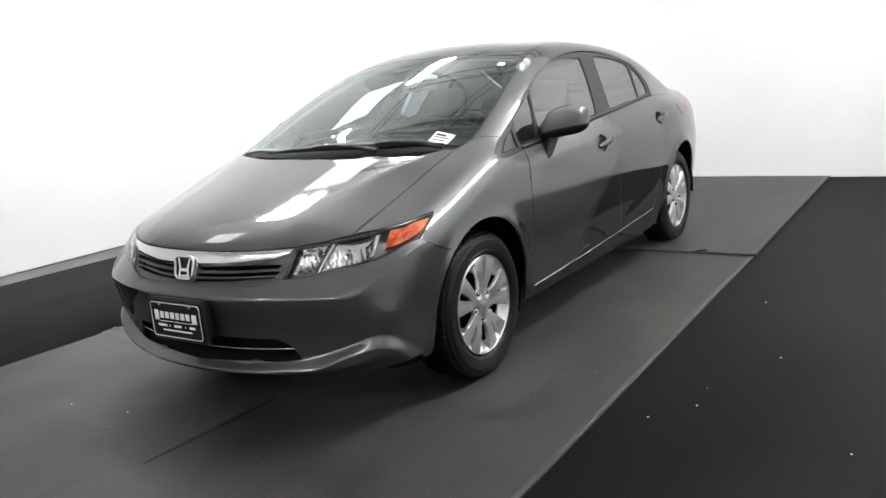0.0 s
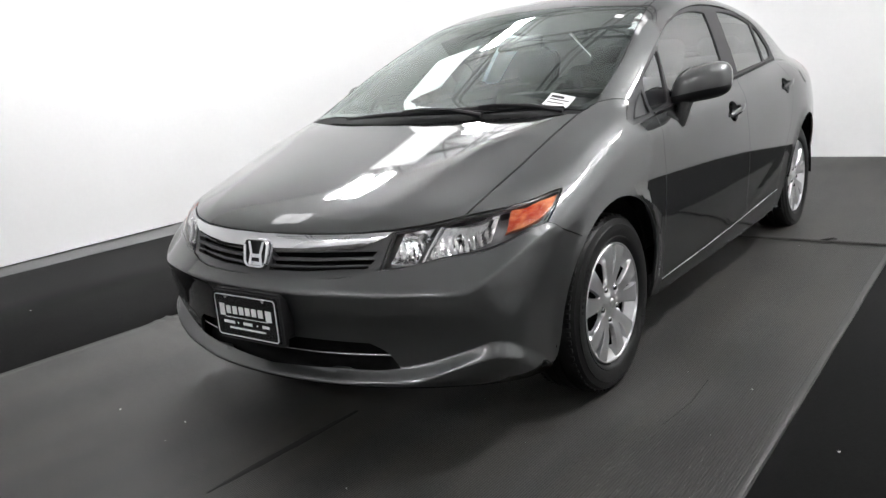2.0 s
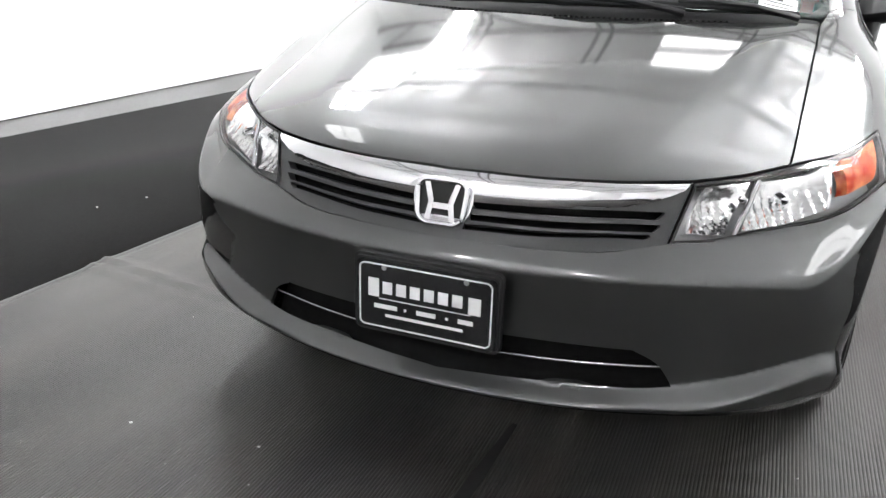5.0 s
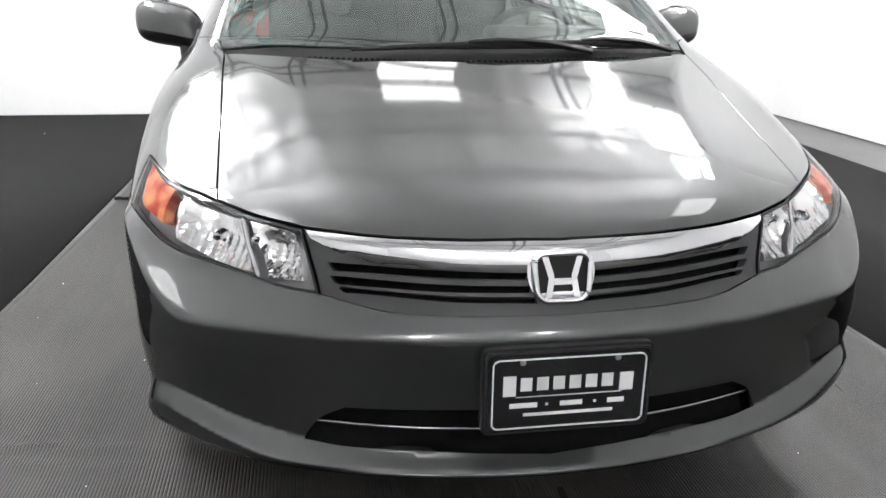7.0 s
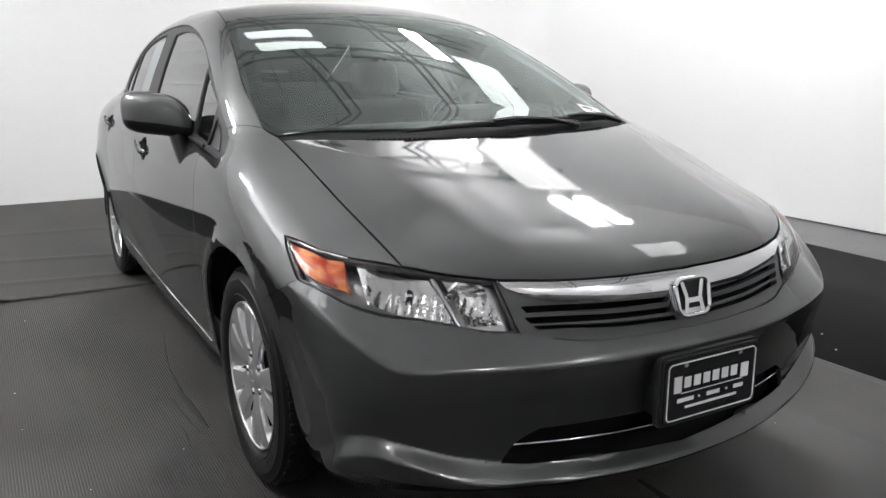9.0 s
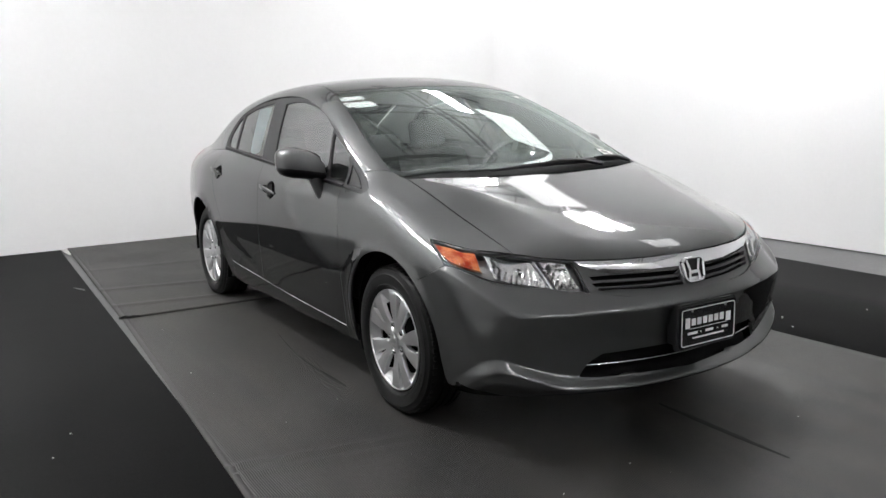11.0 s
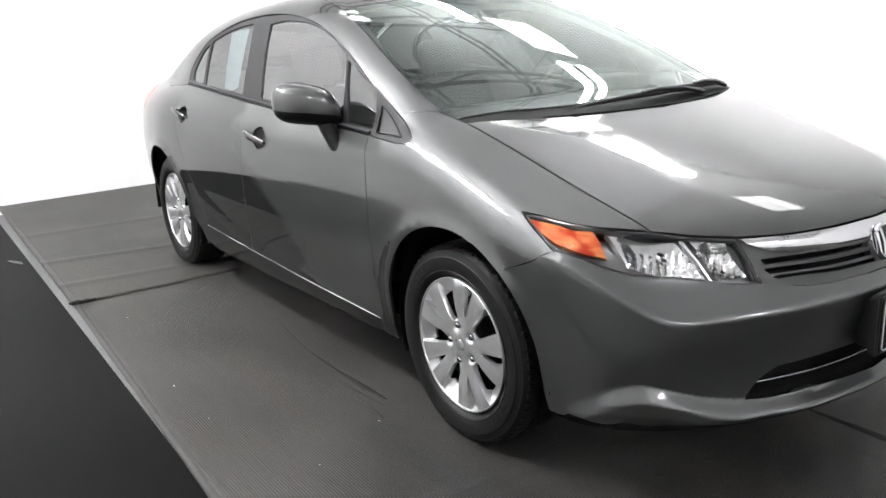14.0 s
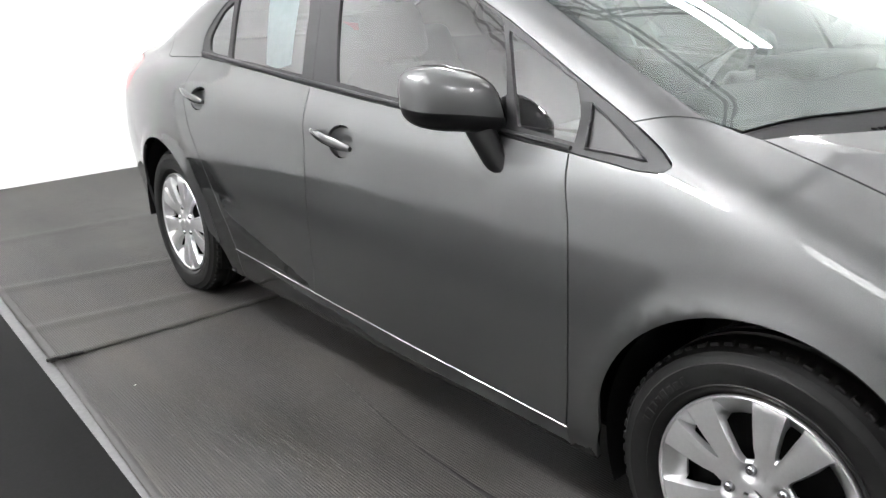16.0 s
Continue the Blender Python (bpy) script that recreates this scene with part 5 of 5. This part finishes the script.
def wheel(x, y, turn):
    """A tyre with grooves, a steel rim and a silver cover; x: the middle of the tread, with the car's side as its sign."""
    root = new("wheel")
    root.parent = car
    root.matrix_local = pose(x, y, AXLE_Z, 0, 0, 0 if x > 0 else 180) @ pose(0, 0, 0, turn)
    root["label"] = "silver wheel cover on a black tyre"
    part("tyre", settle(lathe(TYRE, 120), turn), M_RUBBER, root, smooth=28)
    bm = bmesh.new()
    for k in range(64):
        for s in (-1, 1):
            m = pose(0, 0, 0, 360 * k / 64 + 2.8 * s)
            add_box(bm, (s * 0.067 - 0.016, -0.0095, 0.300), (s * 0.067 + 0.014, 0.0095, 0.3116), 0.002, m, 1)
    marks = bmesh.new()
    for first in (20, 200):
        for k in range(8):
            h = (0.020, 0.015, 0.015, 0.019, 0.013, 0.015, 0.020, 0.015)[k]
            add_box(marks, (0.0995, -0.006, 0.253 - h / 2), (0.1028, 0.006, 0.253 + h / 2), 0.001, pose(0, 0, 0, first + 4.6 * k), 1)
    tagged(part("sidewall_marks", marks, M_RUBBER, root, "raised bars in place of moulded print"), kind="stuff")
    tagged(part("tread", settle(bm, turn), M_RUBBER, root), kind="stuff")
    part("rim", lathe([(r * WIDER, h) for r, h in ((0.0, 0.02), (0.06, 0.02), (0.10, 0.035), (0.15, 0.03), (0.175, 0.02), (0.182, 0.05), (0.199, 0.076), (0.204, 0.084), (0.204, 0.089), (0.199, 0.089), (0.194, 0.08), (0.186, 0.03), (0.186, -0.08))], 64), M_DARK, root, "black steel rim", 40)
    cover = disc_cover()
    bmesh.ops.transform(cover, matrix=Matrix.Translation((0.084, 0, 0)) @ Matrix.Diagonal((1, WIDER, WIDER, 1)), verts=cover.verts)
    part("wheel_cover", cover, M_SILVER, root, "silver plastic wheel cover", 32)
    part("cover_ring", lathe([(r * WIDER, h) for r, h in ((0.1972, 0.086), (0.1985, 0.0915), (0.2015, 0.0925), (0.204, 0.090), (0.2045, 0.084))], 96), M_SILVER, root, smooth=50)
    for k in range(5):
        a = math.radians(90 + 72 * k)
        nut = lathe([(0.0, 0.014), (0.007, 0.0135), (0.0105, 0.010), (0.0115, 0.0), (0.014, -0.002)], 12)
        bmesh.ops.transform(nut, matrix=Matrix.Translation((0.070, 0.0571 * WIDER * math.cos(a), 0.0571 * WIDER * math.sin(a))), verts=nut.verts)
        part("wheel_nut", nut, M_NUT, root, smooth=40)
    badge = lathe([(0.0, 0.0035), (0.013, 0.003), (0.0165, 0.001), (0.018, -0.003), (0.021, -0.003), (0.0225, 0.001), (0.0245, -0.002)], 32)
    bmesh.ops.transform(badge, matrix=Matrix.Translation((0.0845, 0, 0)), verts=badge.verts)
    part("centre_cap", badge, M_SILVER, root, smooth=40)
    return root


for sx in (1, -1):
    wheel(0.748 * sx, -0.018, 28.5 if sx > 0 else 18.5)
    wheel(0.717 * sx, 2.67, 40 if sx > 0 else 11)
    for cy, cz in (ARCH_F, ARCH_R):
        bm = bmesh.new()
        ring = []
        for a in (np.linspace(-97, 112, 33) if cy < 1 else np.linspace(-112, 97, 33)):
            y, z = cy + 0.372 * math.sin(radians(a)), cz + 0.372 * math.cos(radians(a))
            ring.append([bm.verts.new((sx * xx, y, z)) for xx in (0.815, 0.60, 0.50)])
        for a, b in zip(ring, ring[1:]):
            for i in range(2):
                bm.faces.new((a[i], a[i + 1], b[i + 1], b[i]))
        bm.faces.new([r[2] for r in ring])
        bmesh.ops.recalc_face_normals(bm, faces=bm.faces)
        part("arch_liner", bm, M_DARK, car, "black wheel arch liner", 60)
part("underbody", box((-0.64, -0.50, 0.170), (0.64, 3.2, 0.23), 0.02), M_DARK, car)
part("engine_bay_block", box((-0.47, -0.60, 0.23), (0.47, 0.2, 0.66), 0.03), M_DARK, car)


# ---- mirrors ----
def mirror(s):
    """A rounded housing with a black lower shell, foot and glass, on the side s."""
    root = new("door_mirror")
    root.parent = car
    root["label"] = "grey door mirror with a black lower shell and foot"
    turn = pose(0, 0, 0, 0, 0, 14)

    def shell(v0, v1, grow):
        bm = bmesh.new()
        rows = []
        nu, nv = 40, 14
        for j in range(nv + 1):
            v = v0 + (v1 - v0) * j / nv
            row = []
            for i in range(nu):
                u = 2 * math.pi * i / nu

                def sp(t, e):
                    return math.copysign(abs(t) ** e, t)
                cv, sv = math.cos(v), math.sin(v)
                x = 0.114 * sp(math.cos(u), 0.45) * sp(cv, 0.42)
                y = 0.072 * sp(math.sin(u), 0.8) * sp(cv, 0.72)
                z = 0.074 * sp(sv, 0.66)
                taper = 1 - 0.10 * max(0, x) / 0.121
                y = y if y < 0 else y * 0.55
                p = Vector((x, y, z * taper)) * grow
                p.z += 0.10 * p.y + 0.15 * p.x - 0.008 * (p.x / 0.121) ** 2
                p.y += 0.20 * max(p.x, 0)
                if p.x < 0:
                    p.x += 0.30 * p.z
                p = turn @ p
                row.append(bm.verts.new((s * (p.x + 0.900), p.y + 0.750, p.z + 1.006)))
            rows.append(row)
        for a, b in zip(rows, rows[1:]):
            for i in range(nu):
                bm.faces.new((a[i], a[(i + 1) % nu], b[(i + 1) % nu], b[i]))
        bmesh.ops.remove_doubles(bm, verts=bm.verts, dist=1e-5)
        bmesh.ops.recalc_face_normals(bm, faces=bm.faces)
        return bm
    h = math.pi / 2
    part("mirror_cap", shell(-0.16, h, 1.0), M_PAINT, root, smooth=60)
    part("lower_shell", shell(-h, -0.14, 0.985), M_GLOSSBLACK, root, "black lower shell", 60)
    bm = bmesh.new()
    rows = []
    for t in np.linspace(0, 1, 9):
        c = Vector((0.842 - 0.010 * t, 0.735 - 0.075 * t, 0.955 - 0.115 * t))
        w, d = 0.050 - 0.020 * t, 0.040 + 0.0 * t
        rows.append([bm.verts.new((s * (c.x + 0.028 * math.cos(a) * (1 - 0.3 * t)), c.y + (d + w) * 0.55 * math.copysign(abs(math.sin(a)) ** 0.7, math.sin(a)), c.z)) for a in np.linspace(0, 2 * math.pi, 16, endpoint=False)])
    for a, b in zip(rows, rows[1:]):
        for i in range(16):
            bm.faces.new((a[i], a[(i + 1) % 16], b[(i + 1) % 16], b[i]))
    bm.faces.new(rows[-1])
    bmesh.ops.recalc_face_normals(bm, faces=bm.faces)
    part("mirror_foot", bm, M_GLOSSBLACK, root, smooth=60)
    bm = lathe([(0.0, 0.0), (0.05, 0.0), (0.052, 0.002)], 32, "y")
    bmesh.ops.transform(bm, matrix=Matrix.Translation((s * 0.900, 0.782, 1.002)) @ pose(0, 0, 0, 0, s * -8, s * 14) @ Matrix.Diagonal((1.6, 1, 1.0, 1)), verts=bm.verts)
    part("mirror_glass", bm, M_CHROME, root, smooth=40)


mirror(1)
mirror(-1)


# ---- badge, plate, wipers, stickers ----
def plate_poly(pts, y0, y1, bevel=0.0):
    """A flat plate in the x-z plane from an outline, y0 to y1 deep."""
    bm = bmesh.new()
    f = bm.faces.new([bm.verts.new((x, y0, z)) for x, z in pts])
    out = bmesh.ops.extrude_face_region(bm, geom=[f])
    for v in [g for g in out["geom"] if isinstance(g, bmesh.types.BMVert)]:
        v.co.y = y1
    bmesh.ops.recalc_face_normals(bm, faces=bm.faces)
    if bevel:
        bmesh.ops.bevel(bm, geom=[e for e in bm.edges], offset=bevel, segments=2, affect="EDGES")
    return bm


def round_rect(w, h, r, cx=0.0, cz=0.0, n=5, top=1.0):
    """An outline with round corners; top: how much wider its upper edge is."""
    pts = []
    for sx, sz, a0 in ((1, 1, 0), (-1, 1, 90), (-1, -1, 180), (1, -1, 270)):
        for k in range(n + 1):
            a = radians(a0 + 90 * k / n)
            z = sz * (h / 2 - r) + r * math.sin(a)
            x = sx * (w / 2 - r) + r * math.cos(a)
            x *= 1 + (top - 1) * (z / h + 0.5)
            pts.append((cx + x, cz + z))
    return pts


badge = new("front_badge")
badge.parent = car
badge["label"] = "chrome badge on the grille bar"
seat = [[(0, -0.85, 0.698), (0.044, -0.85, 0.690), (0.063, -0.84, 0.656), (0.056, -0.85, 0.606), (0.040, -0.86, 0.584), (0, -0.86, 0.580)]]
skin("badge_seat", [patch(across(seat), D_FRONT, 0.01, 0.0, lift=0.010, flange=0.045)], M_CHROME, badge)
B_Y, B_Z = -0.857, 0.634
ring = [(x, B_Y - (z - B_Z) * 0.0, z) for x, z in round_rect(0.096, 0.088, 0.022, 0, B_Z, 6, 1.14)]
bm = tube(ring, 0.0065, 8, True)
bmesh.ops.transform(bm, matrix=pose(0, 0, 0), verts=bm.verts)
part("badge_ring", bm, M_CHROME, badge, smooth=60)
part("badge_field", plate_poly(round_rect(0.094, 0.086, 0.02, 0, B_Z, 6, 1.14), B_Y + 0.004, B_Y + 0.012), M_GLOSSBLACK, badge)
for s in (-1, 1):
    bar = [(s * 0.039, B_Z + 0.038), (s * 0.0275, B_Z + 0.038), (s * 0.0165, B_Z + 0.004), (s * 0.0165, B_Z - 0.010), (s * 0.022, B_Z - 0.038), (s * 0.033, B_Z - 0.038), (s * 0.027, B_Z - 0.002)]
    part("badge_bar", plate_poly(bar, B_Y - 0.002, B_Y + 0.004), M_CHROME, badge)
part("badge_bar", plate_poly([(-0.0165, B_Z - 0.002), (0.0165, B_Z - 0.002), (0.018, B_Z - 0.014), (-0.018, B_Z - 0.014)], B_Y - 0.002, B_Y + 0.004), M_CHROME, badge)

lean = pose(0, B_Y, B_Z, -14) @ pose(0, -B_Y, -B_Z)
for ob in badge.children:
    if ob.name.split(".")[0] != "badge_seat":
        ob.data.transform(lean)

plate = new("front_plate")
plate.parent = car
plate["label"] = "black dealer plate with white print in a black holder"
P_Y, P_Z = -0.934, 0.441
part("plate_holder", plate_poly(round_rect(0.322, 0.172, 0.016, 0, P_Z), P_Y + 0.004, P_Y + 0.030, 0.006), M_BLACK, plate)
part("plate_bracket", plate_poly(round_rect(0.290, 0.140, 0.012, 0, P_Z), P_Y + 0.029, P_Y + 0.070, 0.004), M_BLACK, plate)
part("plate_sheet", plate_poly(round_rect(0.304, 0.152, 0.012, 0, P_Z), P_Y, P_Y + 0.0035), M_PLATE, plate, "glossy black plate sheet")
rim = [(x, P_Y - 0.0012, z) for x, z in round_rect(0.286, 0.137, 0.012, 0, P_Z, 5)]
part("plate_border", tube(rim, 0.0016, 6, True), M_WHITE, plate, "white border line")


def print_bar(cx, cz, w, h):
    part("print_bar", plate_poly([(cx - w / 2, cz - h / 2), (cx + w / 2, cz - h / 2), (cx + w / 2, cz + h / 2), (cx - w / 2, cz + h / 2)], P_Y - 0.0012, P_Y - 0.0002), M_WHITE, plate, "white bar in place of print")


print_bar(-0.112, P_Z + 0.017, 0.024, 0.040)
for k in range(6):
    print_bar(-0.081 + 0.0305 * k, P_Z + 0.019, 0.0215, 0.026)
print_bar(0.108, P_Z + 0.014, 0.026, 0.036)
print_bar(0.0, P_Z - 0.006, 0.20, 0.0016)
for cx, w in ((-0.085, 0.052), (0.005, 0.042), (0.090, 0.032)):
    print_bar(cx, P_Z - 0.023, w, 0.0095)
for cx in (-0.041, 0.050):
    print_bar(cx, P_Z - 0.023, 0.005, 0.005)
print_bar(0, P_Z - 0.042, 0.17, 0.006)
for sx in (-1, 1):
    for dz in (0.062,):
        scr = lathe([(0.0, -0.003), (0.004, -0.003), (0.006, 0.0)], 12, "y")
        bmesh.ops.transform(scr, matrix=Matrix.Translation((sx * 0.089, P_Y - 0.0002, P_Z + dz)), verts=scr.verts)
        part("plate_screw", scr, M_STEEL, plate)


def on_screen(x, y, lift=0.0):
    p = onto_body(np.array([(x, y, 1.2)]), D_TOP, 0.6)
    n = field_normal(p)
    return tuple((p + n * lift)[0]), n[0]


for x0, x1, y0, y1, sag in ((-0.33, 0.33, -0.005, 0.020, -0.01), (0.04, 0.61, 0.005, 0.125, -0.02)):
    root = new("wiper")
    root.parent = car
    root["label"] = "black windscreen wiper at rest on the cowl"
    ts = np.linspace(0, 1, 16)
    pts = [on_screen(x0 + (x1 - x0) * t, y0 + (y1 - y0) * t + sag * math.sin(math.pi * t), 0.014)[0] for t in ts]
    part("blade", tube(pts, [0.0045 + 0.006 * math.sin(math.pi * t) for t in ts], 6), M_BLACK, root, smooth=60)
    arm = [tuple(np.array(pts[k]) + (0, -0.012, h)) for k, h in ((15, -0.012), (12, 0.008), (9, 0.014), (7, 0.010))]
    part("arm", tube(arm, [0.010, 0.009, 0.007, 0.005], 6), M_BLACK, root, smooth=60)


def screen_card(name, x0, x1, y0, y1, mat, label, bars=False):
    """A paper card stuck on the windscreen."""
    root = new(name)
    root.parent = car
    root["label"] = label
    bm = bmesh.new()
    g = [[bm.verts.new(on_screen(x0 + (x1 - x0) * i / 6, y0 + (y1 - y0) * j / 4, 0.0006)[0]) for i in range(7)] for j in range(5)]
    for j in range(4):
        for i in range(6):
            bm.faces.new((g[j][i], g[j][i + 1], g[j + 1][i + 1], g[j + 1][i]))
    part("card", bm, mat, root, smooth=60)
    if bars:
        for k, (a, b) in enumerate(((0.1, 0.62), (0.1, 0.9), (0.1, 0.8))):
            bm = bmesh.new()
            ya, yb = y1 - (y1 - y0) * (0.16 + 0.26 * k), y1 - (y1 - y0) * (0.16 + 0.26 * k + (0.17 if k == 0 else 0.08))
            q = [bm.verts.new(on_screen(x0 + (x1 - x0) * u, v, 0.0014)[0]) for u, v in ((a, ya), (b, ya), (b, yb), (a, yb))]
            bm.faces.new(q)
            part("print_bar", bm, M_DASH, root, "dark bar in place of print")


screen_card("stock_sticker", 0.505, 0.605, 0.15, 0.232, M_WHITE, "white paper sticker low on the windscreen", True)
screen_card("toll_tag", 0.478, 0.515, 0.868, 0.905, M_WHITE, "small white tag high on the windscreen")


# a flat pale blue strip just inside the rear side window
pane_sheet = [side_pts((1.700, 1.030), (1.780, 1.014), (1.862, 1.022)), side_pts((1.862, 1.022), (1.925, 1.14), (2.000, 1.268)), side_pts((2.000, 1.268), (1.90, 1.280), (1.790, 1.284)), side_pts((1.790, 1.284), (1.740, 1.15), (1.700, 1.030))]
skin("window_sheet", [patch(pane_sheet, D_SIDE, 0.04, 0.0, lift=-0.020, flange=0.001, flatten=0.75)], M_SHEET, car, "flat pale blue strip inside the rear window", True)


# ---- cabin ----
def cushion(w, d, h, r, m, steps=2):
    return box((-w / 2, -d / 2, 0), (w / 2, d / 2, h), r, m, 3)


for s in (1, -1):
    seat = new("front_seat")
    seat.parent = car
    seat["label"] = "grey cloth front seat"
    x = 0.36 * s
    part("seat_cushion", cushion(0.50, 0.50, 0.16, 0.05, pose(x, 1.16, 0.40, -6)), M_SEAT, seat, smooth=50)
    part("backrest", cushion(0.48, 0.14, 0.55, 0.06, pose(x, 1.42, 0.48, -22)), M_SEAT, seat, smooth=50)
    part("headrest", cushion(0.25, 0.10, 0.18, 0.045, pose(x, 1.65, 1.005, -16)), M_SEAT, seat, smooth=50)
    for q in (-0.06, 0.06):
        part("headrest_post", tube([(x + q, 1.61, 0.94), (x + q, 1.645, 1.03)], 0.006, 6), M_CHROME, seat)
bench = new("rear_bench")
bench.parent = car
bench["label"] = "grey cloth rear bench"
part("bench_cushion", cushion(1.30, 0.50, 0.16, 0.05, pose(0, 2.05, 0.42, -6)), M_SEAT, bench, smooth=50)
part("bench_back", cushion(1.28, 0.14, 0.58, 0.06, pose(0, 2.36, 0.52, -24)), M_SEAT, bench, smooth=50)
for x in (-0.36, 0.36):
    part("headrest", cushion(0.25, 0.09, 0.11, 0.04, pose(x, 2.60, 1.06, -20)), M_SEAT, bench, smooth=50)
part("parcel_shelf", box((-0.62, 2.58, 1.00), (0.62, 2.98, 1.03), 0.01), M_DASH, car)
bm = bmesh.new()
rows = []
for y, z in ((0.14, 0.93), (0.25, 0.955), (0.45, 0.965), (0.62, 0.955), (0.70, 0.92), (0.74, 0.80), (0.72, 0.62), (0.66, 0.45)):
    rows.append([bm.verts.new((x, y - 0.02 + 0.18 * (x / 0.7) ** 2 * (1 if y < 0.4 else 0.2), z - 0.03 * (x / 0.7) ** 2)) for x in np.linspace(-0.70, 0.70, 15)])
for a, b in zip(rows, rows[1:]):
    for i in range(14):
        bm.faces.new((a[i], a[i + 1], b[i + 1], b[i]))
bmesh.ops.recalc_face_normals(bm, faces=bm.faces)
part("dashboard", bm, M_DASH, car, "dark grey moulded dashboard", 60)
bm = bmesh.new()
add_box(bm, (0.15, 0.42, 0.955), (0.55, 0.62, 1.015), 0.025)
part("gauge_hood", bm, M_DASH, car, smooth=60)
sw = new("steering_wheel")
sw.parent = car
sw["label"] = "black steering wheel"
m = Matrix.Translation((0.36, 0.80, 0.90)) @ pose(0, 0, 0, -65)
part("wheel_ring", tube([m @ Vector((0.185 * math.cos(a), 0.185 * math.sin(a), 0)) for a in np.linspace(0, 2 * math.pi, 40, endpoint=False)], 0.014, 8, True), M_BLACK, sw, smooth=60)
part("wheel_hub", box((-0.075, -0.06, -0.03), (0.075, 0.06, 0.01), 0.02, m, 3), M_BLACK, sw, smooth=60)
for a in (0, 180, 270):
    part("spoke", box((0.05, -0.02, -0.012), (0.18, 0.02, 0.004), 0.006, m @ pose(0, 0, 0, 0, 0, a)), M_BLACK, sw, smooth=60)
part("rear_view_mirror", box((-0.12, -0.012, -0.033), (0.12, 0.012, 0.033), 0.011, pose(0, 0.87, 1.222, -12), 3), M_BLACK, car, smooth=50)
part("cabin_floor", box((-0.74, 0.30, 0.24), (0.74, 2.95, 0.36), 0.02), M_DARK, car)
for s in (1, -1):
    part("door_card", box((s * 0.72 - 0.02, 0.50, 0.36), (s * 0.72 + 0.02, 2.35, 0.925), 0.015), M_DASH, car)

flap = oval(2.78, 0.925, 0.075, 0.062)
skin("fuel_flap", [patch(flap, D_SIDE, 0.02, 0.0, lift=0.0018, flange=0.004)], M_PAINT, car)
bm = bmesh.new()
for k in range(61):
    t = -1 + 2 * k / 60
    x = 0.44 * t
    q = onto_body(np.array([(x, -0.066 + 0.42 * x * x, 1.1)]), D_TOP, 0.6)[0]
    add_box(bm, (q[0] - 0.0035, q[1] - 0.005, q[2] - 0.006), (q[0] + 0.0035, q[1] + 0.005, q[2] - 0.001))
tagged(part("cowl_vent", bm, M_DARK, car, "row of small vent slots in the cowl"), kind="stuff")
